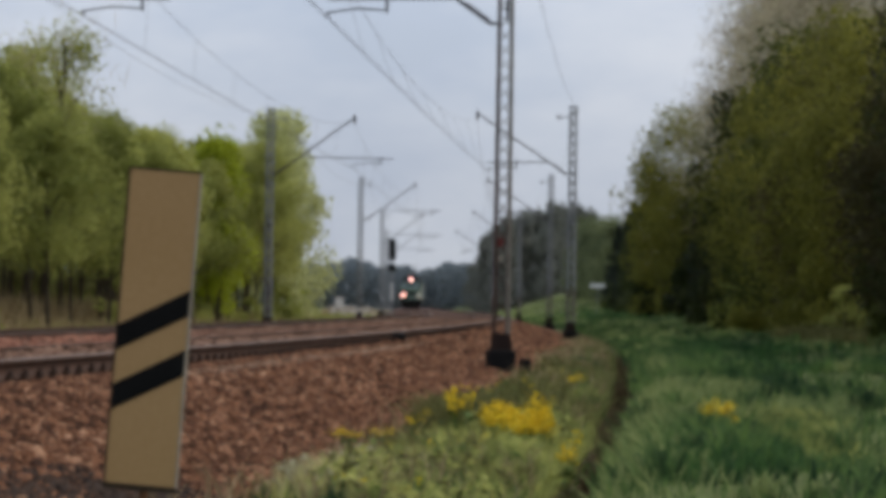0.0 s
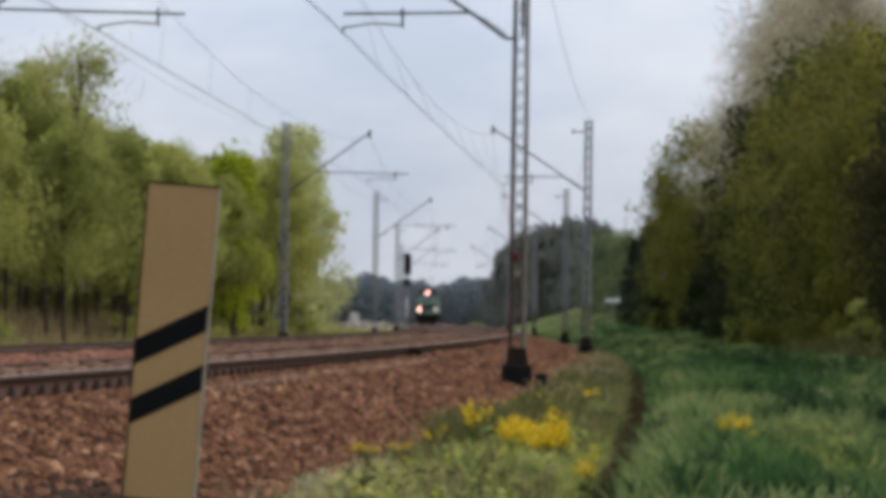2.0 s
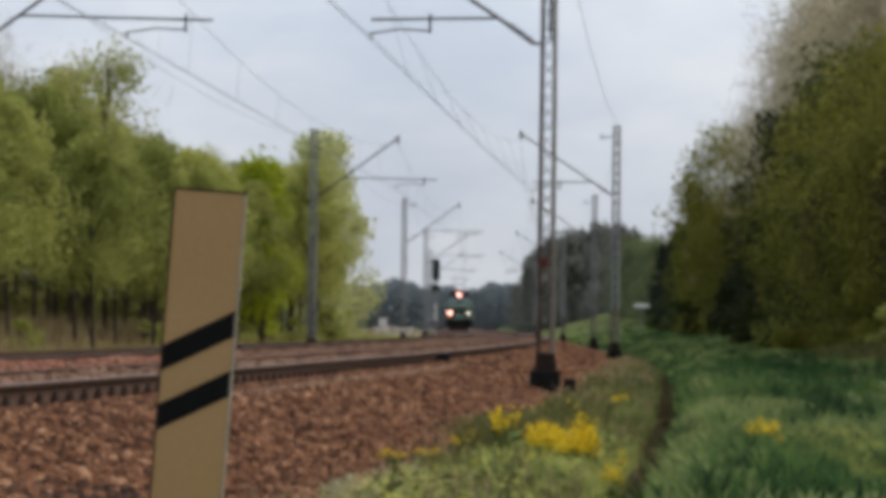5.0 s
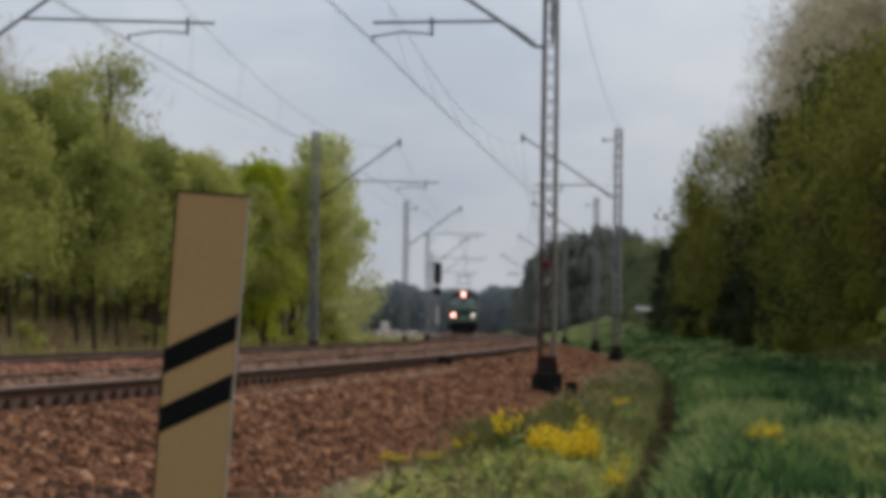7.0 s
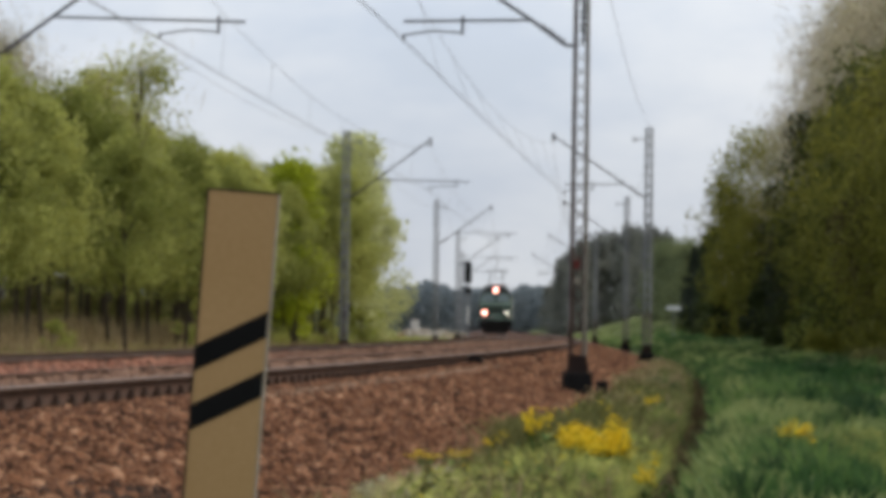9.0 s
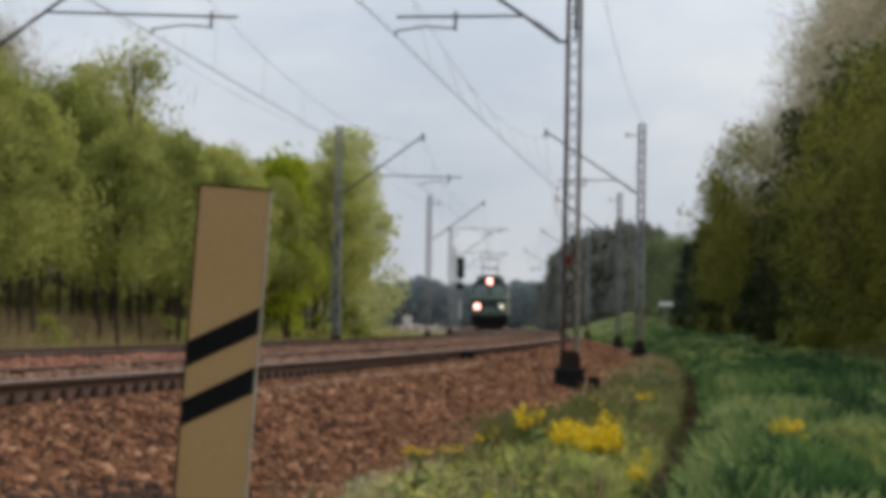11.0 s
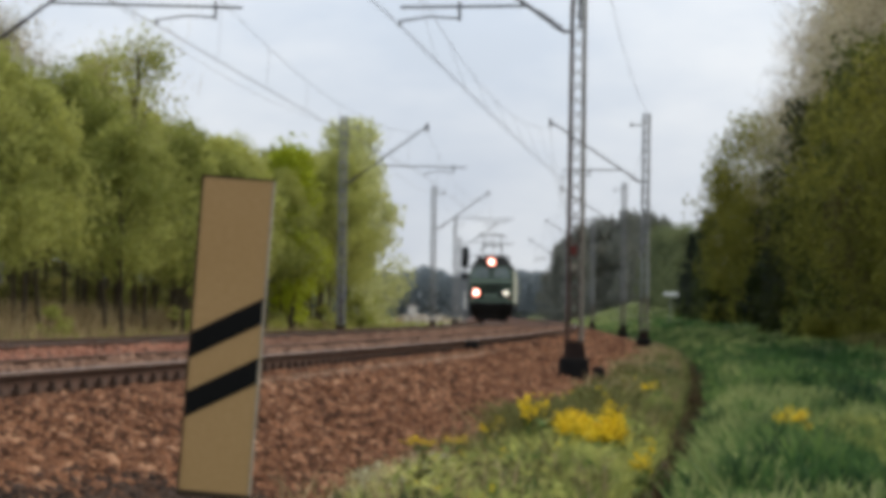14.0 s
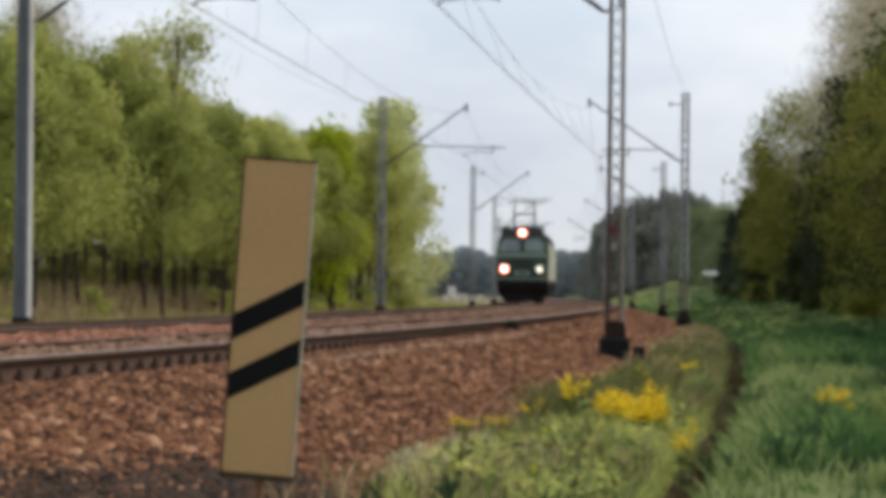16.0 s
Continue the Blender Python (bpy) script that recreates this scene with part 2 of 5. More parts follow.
# far foliage: distance haze is mixed into these three leaf colours
LEAF_FAR = surface("haze_toned_far_woods", (0.165, 0.178, 0.165), (0.295, 0.30, 0.25), 0.8, 0.1, 0.5, 0.0, per_island=0.12, through_light=0.45)
LEAF_HAZY = surface("haze_toned_light_green_leaves", (0.10, 0.125, 0.065), (0.22, 0.25, 0.12), 0.75, 0.15, 0.8, 0.0, per_island=0.12, per_object=0.2, through_light=0.45)
LEAF_DISTANT = surface("haze_toned_distant_woods", (0.19, 0.225, 0.25), (0.23, 0.265, 0.285), 0.9, 0.06, 0.3, 0.0, per_island=0.12, through_light=0.45)
STEM = surface("green_stems", (0.05, 0.09, 0.02), (0.13, 0.19, 0.05), 0.7, 3.0, 20.0, 0.0)
PETAL = surface("yellow_blossom", (0.62, 0.42, 0.010), (0.88, 0.68, 0.03), 0.6, 2.0, 30.0, 0.0, per_island=0.5, through_light=0.3)
SEED = surface("cream_seed_heads", (0.33, 0.32, 0.18), (0.53, 0.51, 0.34), 0.8, 2.0, 30.0, 0.0, per_island=0.5, through_light=0.3)
LOCO_GREEN = surface("dark_green_enamel", (0.020, 0.052, 0.028), (0.042, 0.090, 0.050), 0.4, 1.0, 20.0, 0.03)
LOCO_PALE = surface("pale_green_enamel", (0.20, 0.29, 0.23), (0.29, 0.39, 0.31), 0.45, 1.0, 20.0, 0.03)
LOCO_CREAM = surface("cream_enamel", (0.46, 0.48, 0.39), (0.64, 0.65, 0.54), 0.45, 1.0, 20.0, 0.03)
LOCO_ROOF = surface("sooty_roof_paint", (0.020, 0.022, 0.022), (0.055, 0.058, 0.056), 0.8, 1.5, 20.0, 0.1)
LOCO_NOSE = surface("blackish_green_enamel", (0.010, 0.022, 0.013), (0.024, 0.046, 0.028), 0.45, 1.0, 20.0, 0.03)
TAIL_RED = surface("red_tail_lens", (0.30, 0.014, 0.010), (0.42, 0.030, 0.020), 0.2, 4.0, 30.0, 0.0)
LOCO_BLACK = surface("greasy_underframe", (0.006, 0.006, 0.006), (0.022, 0.019, 0.017), 0.7, 2.0, 20.0, 0.2)
# pale base colour carries the sky's reflection in the panes
CAB_GLASS = surface("sky_toned_cab_glass", (0.095, 0.130, 0.130), (0.145, 0.190, 0.185), 0.06, 1.0, 5.0, 0.0)
LAMP_HOT = glow("headlamp_filament", (1.0, 0.70, 0.60), 7.0)
LAMP_HALO = glow("headlamp_halo", (1.0, 0.24, 0.14), 1.7)
LAMP_DIM = glow("dim_headlamp", (1.0, 0.90, 0.72), 2.6)


# ---- building helpers ----
def part(name, bm, material, parent=None, label=""):
    me = bpy.data.meshes.new(name)
    bm.to_mesh(me)
    bm.free()
    me.materials.append(material)
    ob = new(name, me)
    ob.parent = parent
    if label:
        tagged(ob, label)
    return ob


def raw(name, verts, faces, material, parent=None, smooth=False):
    """One mesh from arrays: verts (n, 3), faces (m, 3 or 4)."""
    verts, faces = np.asarray(verts, dtype=np.float32), np.asarray(faces, dtype=np.int32)
    me = bpy.data.meshes.new(name)
    k = faces.shape[1]
    me.vertices.add(len(verts))
    me.vertices.foreach_set("co", verts.ravel())
    me.loops.add(faces.size)
    me.loops.foreach_set("vertex_index", faces.ravel())
    me.polygons.add(len(faces))
    me.polygons.foreach_set("loop_start", np.arange(0, faces.size, k, dtype=np.int32))
    me.update(calc_edges=True)
    me.validate()
    me.materials.append(material)
    if smooth:
        me.polygons.foreach_set("use_smooth", np.ones(len(me.polygons), dtype=bool))
    ob = new(name, me)
    ob.parent = parent
    return ob


def thing(name, m, label, category, group=""):
    ob = new(name)
    ob.matrix_world = m
    return tagged(ob, label, category, group)


def box(bm, x0, x1, y0, y1, z0, z1, bevel=0.0):
    made = bmesh.ops.create_cube(bm, size=1.0, matrix=Matrix.LocRotScale(((x0 + x1) / 2, (y0 + y1) / 2, (z0 + z1) / 2), None, (x1 - x0, y1 - y0, z1 - z0)))
    if bevel:
        edges = list({e for v in made["verts"] for e in v.link_edges})
        bmesh.ops.bevel(bm, geom=edges, offset=bevel, segments=2, affect="EDGES", profile=0.5)
    return bm


def rod(bm, a, b, r, r2=None, seg=6):
    a, b = Vector(a), Vector(b)
    d = b - a
    m = Matrix.Translation((a + b) / 2) @ d.to_track_quat("Z", "Y").to_matrix().to_4x4()
    bmesh.ops.create_cone(bm, cap_ends=True, segments=seg, radius1=r, radius2=r if r2 is None else r2, depth=d.length, matrix=m)
    return bm


def tube(points, r, seg=5):
    """A pipe of constant radius along a row of points."""
    bm = bmesh.new()
    rings = []
    for i, p in enumerate(points):
        p = Vector(p)
        d = (Vector(points[min(i + 1, len(points) - 1)]) - Vector(points[max(i - 1, 0)])).normalized()
        side = d.cross(Vector((0, 0, 1)))
        side = side.normalized() if side.length > 1e-4 else Vector((1, 0, 0))
        up = side.cross(d)
        rings.append([bm.verts.new(p + r * (math.cos(a) * side + math.sin(a) * up)) for a in (2 * math.pi * k / seg for k in range(seg))])
    for ra, rb in zip(rings, rings[1:]):
        for k in range(seg):
            bm.faces.new((ra[k], ra[(k + 1) % seg], rb[(k + 1) % seg], rb[k]))
    bm.faces.new(rings[0][::-1])
    bm.faces.new(rings[-1])
    return bm


# ---- the line: the far track's centre as a gentle curve ----
CURVE = (-0.0032, 0.328, -3.3456, 10.2958, -11.4502)
GAUGE = 0.75          # half the distance between rail heads
SPACING = 4.40        # between the two track centres
RAIL_Z = 1.05


def far_centre(y):
    """Sideways place of the far track's centre at the distance y; straight past both ends."""
    yy = np.clip(y, 12.0, 440.0)
    slope = np.polyval(np.polyder(np.array(CURVE)), yy / 100) / 100
    return np.polyval(CURVE, yy / 100) + slope * (np.asarray(y) - yy)


def far_slope(y):
    return (far_centre(y + 1.0) - far_centre(y - 1.0)) / 2.0


def near_rail(y):
    return far_centre(y) + SPACING + GAUGE


PROFILE_N = (-400, -60, -16, -11.0, -8.6, -7.0, -6.75, -4.60, -4.30, -1.68, -1.62, -1.38, -1.32, -0.16, -0.08, 0.75, 0.95, 2.45, 2.9, 3.9, 4.24, 4.40, 4.50, 4.66, 5.3, 6.4, 8.2, 14, 30, 80, 400)
PROFILE_Z = (0.6, 0.6, 0.5, 0.35, 0.33, 0.84, 0.86, 0.86, 0.96, 0.96, 0.90, 0.90, 0.99, 0.99, 0.835, 0.83, 0.81, 0.39, 0.31, 0.16, 0.08, -0.24, -0.24, 0.12, 0.34, 0.30, 0.10, 0.2, 0.1, 0.1, 0.1)


def ditch_shift(y):
    """The ditch closes slowly on the track with distance."""
    return np.interp(y, (20, 27, 63, 100), (0.50, 0.42, 0.0, -0.25))


def ground_z(n, y):
    """Height of the ground n metres to the side of the near rail."""
    n = n - np.interp(n, (3.0, 4.2, 4.9, 6.5), (0, 1, 1, 0)) * ditch_shift(y)
    base = np.interp(n, PROFILE_N, PROFILE_Z)
    wave = 0.13 * np.sin(0.31 * y + 0.5 * n) * np.sin(0.45 * n + 0.11 * y) + 0.05 * np.sin(0.95 * y - 0.8 * n) * np.sin(0.7 * n + 1.0)
    amount = np.interp(n, (-20, -9, -8, 4.9, 8, 30), (1, 0.3, 0, 0, 2.6, 2.4))
    climb = np.interp(y, (100, 160, 275, 420, 900), (0, 0.12, 0.75, 2.9, 3.4)) * np.interp(n, (4.8, 15.0), (0, 1))
    return base + wave * amount + climb


def ground_at(x, y):
    return float(ground_z(x - near_rail(y), y))


def build_ground():
    ys = np.concatenate([np.array([-2500, -1200, -500, -200, -90.0]), np.arange(-40, 10, 5.0), np.arange(10, 70, 0.8), np.arange(70, 200, 2.0), np.arange(200, 480, 6.0), np.array([500, 560, 640, 760, 900, 1200, 1700, 2400, 3600])])
    ns = np.unique(np.concatenate([np.array(PROFILE_N, dtype=float), np.arange(-60, -8, 3.0), np.arange(1.0, 3.7, 0.3), np.arange(3.7, 5.6, 0.08), np.arange(5.6, 26, 0.6), np.arange(26, 80, 5.0), np.array([-1600, -900, 900, 1600.0])]))
    yy, nn = np.meshgrid(ys, ns, indexing="ij")
    xx = near_rail(yy) + nn
    zz = ground_z(nn, yy)
    verts = np.stack([xx, yy, zz], -1).reshape(-1, 3)
    a, b = len(ys), len(ns)
    i, j = np.meshgrid(np.arange(a - 1), np.arange(b - 1), indexing="ij")
    q = (i * b + j).ravel()
    faces = np.stack([q, q + 1, q + b + 1, q + b], -1)
    ob = raw("ground", verts, faces, MEADOW, smooth=True)
    for m in (BALLAST, VERGE, DITCH):
        ob.data.materials.append(m)
    mid = ((ns[:-1] + ns[1:]) / 2)
    yrow = ((ys[:-1] + ys[1:]) / 2)[:, None]
    along = mid[None, :] - ditch_shift(yrow)
    slot = np.select([(mid[None, :] + 0 * yrow > -8.5) & (mid[None, :] < 2.9), (mid[None, :] + 0 * yrow <= -8.5) & (mid[None, :] > -22), (along > 4.22) & (along < 4.70)], [1, 2, 3], 0)
    ob.data.polygons.foreach_set("material_index", slot.ravel().astype(np.int32))
    return tagged(ob, "railway embankment of brown ballast sloping into green meadow", "ground", kind="structure")


build_ground()


# ---- tracks ----
RAIL_SECTION = ((-0.075, 0.0), (0.075, 0.0), (0.075, 0.012), (0.012, 0.035), (0.010, 0.120), (0.036, 0.135), (0.036, 0.168), (0.030, 0.172), (-0.030, 0.172), (-0.036, 0.168), (-0.036, 0.135), (-0.010, 0.120), (-0.012, 0.035), (-0.075, 0.012))


def rail_mesh(offset, parent, worn=True):
    ys = np.concatenate([np.array([-400.0, -120.0]), np.arange(-30, 120, 3.0), np.arange(120, 470, 8.0)])
    k = len(RAIL_SECTION)
    verts = [(float(far_centre(y)) + offset + u, float(y), RAIL_Z - 0.172 + v) for y in ys for u, v in RAIL_SECTION]
    faces = [(i * k + j, i * k + (j + 1) % k, (i + 1) * k + (j + 1) % k, (i + 1) * k + j) for i in range(len(ys) - 1) for j in range(k)]
    ob = raw("rail", verts, faces, RAIL, parent)
    ob.data.materials.append(RAIL_TOP)
    ob.data.polygons.foreach_set("material_index", np.tile(np.array([1 if worn and j in (6, 7, 8) else 0 for j in range(k)]), len(ys) - 1).astype(np.int32))
    return ob


def sleeper_data():
    bm = bmesh.new()
    box(bm, -1.30, 1.30, -0.13, 0.13, -0.20, 0.0, 0.02)
    me = bpy.data.meshes.new("sleeper")
    bm.to_mesh(me)
    bm.free()
    me.materials.append(SLEEPER)
    bm = bmesh.new()
    box(bm, -0.17, 0.17, -0.08, 0.08, -0.004, 0.022)
    for s in (-1, 1):
        box(bm, s * 0.11 - 0.03, s * 0.11 + 0.03, -0.055, 0.055, 0.02, 0.075)
        rod(bm, (s * 0.11, 0, 0.05), (s * 0.11, 0, 0.115), 0.022, seg=6)
    fe = bpy.data.meshes.new("rail_fastening")
    bm.to_mesh(fe)
    bm.free()
    fe.materials.append(IRON)
    return me, fe


def build_track(name, shift, label, first, last):
    track = tagged(new(name), label, "railway track", "tracks of the line", "structure")
    for s in (-1, 1):
        rail_mesh(shift + s * GAUGE, track, s > 0)
    return track, shift, first, last


NEAR_TRACK = build_track("near_track", SPACING, "rusty steel rails on concrete sleepers in brown ballast", 17, 105)
FAR_TRACK = build_track("far_track", 0.0, "rusty steel rails of the second track in reddish ballast", 30, 90)


# ---- catenary masts ----
def lattice_mast(x, y, lean, label, legs, bars):
    """Two channel legs with zigzag lacing on a black footing."""
    z0 = ground_at(x, y)
    mast = thing("catenary_mast", pose(x, y, z0, 0, lean, 0), label, "mast", "catenary masts")
    top = 9.13 - z0
    for s, material, note in ((-1, legs[0], "weathered channel leg on the shaded side, toned darker on the nearest masts"), (1, legs[1], "channel leg on the sunward side, toned paler on the nearest masts")):
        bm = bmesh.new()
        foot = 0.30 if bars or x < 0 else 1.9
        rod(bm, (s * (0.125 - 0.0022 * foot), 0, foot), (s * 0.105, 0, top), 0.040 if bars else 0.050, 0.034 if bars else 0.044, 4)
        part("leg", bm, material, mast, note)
        if foot > 1:
            part("leg_base", rod(bmesh.new(), (s * 0.125, 0, 0.30), (s * 0.118, 0, foot), 0.056, 0.056, 4), MAST_BEIGE, mast, "beige-brown weathered lower leg")
    webbed = not bars and x < 0 and y < 100
    if webbed:
        part("web_plate", box(bmesh.new(), -0.10, 0.085, 0.02, 0.03, 0.5, top - 0.1), MAST_DARK, mast, "grey web plate between the legs")
    steps = 32 if bars else 22
    for i in range(steps):
        za, zb = 0.5 + (top - 0.6) * i / steps, 0.5 + (top - 0.6) * (i + 1) / steps
        s = 1 if i % 2 else -1
        for yy in (0.05,) if webbed else (-0.05, 0.05):
            s *= -1
            part("lacing_bar", rod(bmesh.new(), (s * 0.115, yy, za), (-s * 0.115, yy, zb), 0.010 if bars else 0.017, seg=4), MAST_RUST if bars and za < 3.4 else MAST_BEIGE if x > 0 and za < 1.9 else MAST_DARK if webbed else MAST, mast)
    part("head_plate", box(bmesh.new(), -0.16, 0.16, -0.1, 0.1, top - 0.06, top, 0.01), MAST, mast)
    bm = bmesh.new()
    box(bm, -0.27, 0.27, -0.30, 0.30, -0.5, 0.38, 0.03)
    part("footing", bm, MATT_BLACK, mast, "black concrete footing")
    bm = bmesh.new()
    low = [bm.verts.new((sx * 0.20, sy * 0.22, 0.37)) for sx, sy in ((-1, -1), (1, -1), (1, 1), (-1, 1))]
    high = [bm.verts.new((sx * 0.165, sy * 0.17, 0.68)) for sx, sy in ((-1, -1), (1, -1), (1, 1), (-1, 1))]
    bm.faces.new(high)
    for c in range(4):
        bm.faces.new((low[c], low[(c + 1) % 4], high[(c + 1) % 4], high[c]))
    part("base_shoe", bm, MAST_SHOE, mast, "rust-black riveted base shoe")
    # low black block to the right of the footing
    if bars:
        part("side_block", box(bmesh.new(), 0.33, 0.54, -0.16, 0.22, -0.4, 0.24, 0.03), MATT_BLACK, mast)
    return mast, top


def cantilever(mast, side, top, z0, steady, reach, tube_level):
    """Strut, tube and registration arm that hold the wires; side is +1 when they reach to the right."""
    strut_foot, tip_z, tube_z = 6.50 - z0, 8.80 - z0, tube_level - z0
    tip_x = reach
    joint = (tube_z - strut_foot - 0.0) / (tip_z - strut_foot) * (tip_x - 0.16) + 0.16
    bm = bmesh.new()
    rod(bm, (side * 0.55, 0, strut_foot + (tip_z - strut_foot) * 0.126), (side * tip_x, 0, tip_z), 0.032, seg=8)
    part("strut", bm, ARM, mast)
    bm = bmesh.new()
    rod(bm, (side * 0.10, 0, strut_foot + 0.08), (side * 0.27, 0, strut_foot + 0.07), 0.026, seg=8)
    rod(bm, (side * 0.25, 0, strut_foot + 0.07), (side * 0.74, 0, strut_foot + (tip_z - strut_foot) * 0.186), 0.034, seg=8)
    for i in range(7):
        t = 0.45 + 0.14 * i
        c = Vector((side * (0.14 + 0.42 * t), 0, strut_foot + (tip_z - strut_foot) * 0.13 * t))
        d = Vector((side * 0.42, 0, (tip_z - strut_foot) * 0.13)).normalized()
        rod(bm, c - d * 0.012, c + d * 0.012, 0.062, seg=10)
    part("insulator", bm, INSULATOR, mast, "dark brown ribbed porcelain insulator")
    bm = bmesh.new()
    rod(bm, (side * joint, 0, tube_z), (side * steady, 0, tube_z - 0.05), 0.024, seg=8)
    part("steady_tube", bm, ARM, mast)
    bm = bmesh.new()
    drop = side * (steady - 1.05 if steady < 3.5 else steady - 0.5)
    rod(bm, (drop, 0, tube_z + 0.06), (drop, 0, tube_z - 0.28), 0.028, seg=6)
    part("dropper_bracket", bm, ARM, mast)
    bm = bmesh.new()
    end = side * (steady if steady < 3.5 else steady - 1.6)
    rod(bm, (drop, 0, tube_z - 0.24), ((drop + end) / 2, 0, tube_z - 0.21), 0.017, seg=6)
    rod(bm, ((drop + end) / 2, 0, tube_z - 0.21), (end, 0, tube_z - 0.30), 0.017, seg=6)
    rod(bm, (end, 0, tube_z - 0.28), (end, 0, tube_z - 0.40), 0.022, seg=6)
    part("registration_arm", bm, ARM, mast)
    bm = bmesh.new()
    rod(bm, (side * tip_x, 0, tip_z + 0.1), (side * tip_x, 0, tip_z - 0.22), 0.05, seg=8)
    part("messenger_clamp", bm, INSULATOR, mast)
    bm = bmesh.new()
    rod(bm, (side * 0.1, 0, top - 0.42), (side * 0.62, 0, top - 0.42), 0.026, seg=6)
    rod(bm, (side * 0.56, 0, top - 0.50), (side * 0.56, 0, top - 0.34), 0.05, seg=8)
    part("feeder_bracket", bm, MAST, mast)


RIGHT_MASTS = ((1.05, 59.0), (4.82, 125.0), (6.12, 190.0), (5.9, 256.0), (4.9, 322.0))
LEFT_MASTS = ((-9.95, 62.0), (-6.75, 129.0), (-4.95, 199.0), (-4.9, 267.0), (-5.7, 335.0))
# on both nearest masts the right leg's paler colour paints in the sun
for k, (x, y) in enumerate(RIGHT_MASTS):
    mast, top = lattice_mast(x, y, 0.0, "riveted lattice steel catenary mast on a black footing" if k == 0 else "slim grey lattice catenary mast on a black footing", (MAST_RUST, MAST_BEIGE) if k == 0 else (MAST, MAST), k == 0)
    cantilever(mast, -1, top, ground_at(x, y), 3.16, 3.6, 7.02)
for k, (x, y) in enumerate(LEFT_MASTS):
    mast, top = lattice_mast(x, y, 0.0, "grey lattice catenary mast, sunlit leg painted on the nearest", (MAST_DARK, MAST_PALE) if k == 0 else (MAST, MAST), False)
    cantilever(mast, 1, top, ground_at(x, y), 4.78, 3.25, 7.25)


def span(a, b, sag, n=16):
    a, b = Vector(a), Vector(b)
    return [a.lerp(b, i / n) - Vector((0, 0, sag * 4 * (i / n) * (1 - i / n))) for i in range(n + 1)]


def build_wires(masts, side, tip, contact, level, label):
    """Messenger, contact wire, droppers and top feeder, each span a thing of its own."""
    first = (2 * masts[0][0] - masts[1][0], 2 * masts[0][1] - masts[1][1])
    chain = (first,) + tuple(masts)
    for (xa, ya), (xb, yb) in zip(chain, chain[1:]):
        wire = tagged(new("overhead_line"), label, "overhead wire", "spans of overhead wire")
        upper = span((xa + side * tip, ya, 8.58), (xb + side * tip, yb, 8.58), 1.1)
        lower = span((xa + side * contact, ya, level), (xb + side * contact, yb, level), 0.06)
        part("messenger_wire", tube(upper, 0.0065), WIRE, wire)
        part("contact_wire", tube(lower, 0.006), WIRE, wire)
        part("contact_wire", tube([p + Vector((0.05, 0, 0.0)) for p in lower], 0.006), WIRE, wire)
        for i in range(2, 15, 2):
            part("dropper", rod(bmesh.new(), lower[i], upper[i], 0.004, seg=4), WIRE, wire)
        part("feeder_wire", tube(span((xa + side * 0.5 if side > 0 else xa + 0.12, ya, 9.08 if side < 0 else 8.64), (xb + side * 0.5 if side > 0 else xb + 0.12, yb, 9.08 if side < 0 else 8.64), 0.7), 0.0065), WIRE, wire)


build_wires(RIGHT_MASTS, -1, 3.6, 3.16, 6.62, "tarnished messenger and contact wires over the near track")
build_wires(LEFT_MASTS, 1, 3.25, 3.18, 6.85, "tarnished messenger and contact wires over the far track")


# ---- striped warning board beside the track ----
def build_sign():
    w, h, d = 0.331, 1.455, 0.034
    sign = thing("warning_board", pose(-1.384, 15.4, 0.711, 0, SIGN_LEAN, SIGN_TURN), "leaning yellowed board with two black diagonal stripes", "railway sign")
    # local origin at the foot of the board's middle; front faces the viewer
    part("board", box(bmesh.new(), -w / 2, w / 2, 0.0, d - 0.012, 0.0, h, 0.004), SIGN, sign)
    # right rim coloured paler than the others, as the sun strikes that edge
    for x0, x1, z0, z1, m, note in ((-w / 2 - 0.006, -w / 2 - 0.0005, 0.0, h, SIGN_FRAME, ""), (w / 2 + 0.0005, w / 2 + 0.005, 0.0, h, SIGN_EDGE, "dull galvanised rim, toned paler for sun from the right"), (-w / 2 - 0.006, w / 2 + 0.007, h + 0.0005, h + 0.009, SIGN_FRAME, ""), (-w / 2 - 0.006, w / 2 + 0.007, -0.026, -0.0005, SIGN_FRAME, "dark worn lower rim")):
        part("rim", box(bmesh.new(), x0, x1, -0.004, d, z0, z1), m, sign, note)
    for zl in (0.336, 0.611):
        bm = bmesh.new()
        rise, thick = 0.183, 0.121
        vs = [bm.verts.new(p) for p in ((-w / 2 + 0.001, -0.003, zl), (w / 2 - 0.001, -0.003, zl + rise), (w / 2 - 0.001, -0.003, zl + rise + thick), (-w / 2 + 0.001, -0.003, zl + thick))]
        back = [bm.verts.new(v.co + Vector((0, 0.0035, 0))) for v in vs]
        bm.faces.new(vs)
        for k in range(4):
            bm.faces.new((vs[k], back[k], back[(k + 1) % 4], vs[(k + 1) % 4]))
        part("stripe", bm, SIGN_BLACK, sign, "black diagonal stripe")
    part("post", rod(bmesh.new(), (0.01, d + 0.022, -0.62), (0.01, d + 0.022, h - 0.08), 0.02, seg=10), POST_RUST, sign, "rusty tube post")
    for z in (0.25, 1.15):
        bm = bmesh.new()
        box(bm, -0.05, 0.07, d - 0.01, d + 0.048, z, z + 0.04, 0.004)
        part("clamp", bm, SIGN_EDGE, sign)
    return sign


SIGN_LEAN, SIGN_TURN = 3.85, -8.0
build_sign()


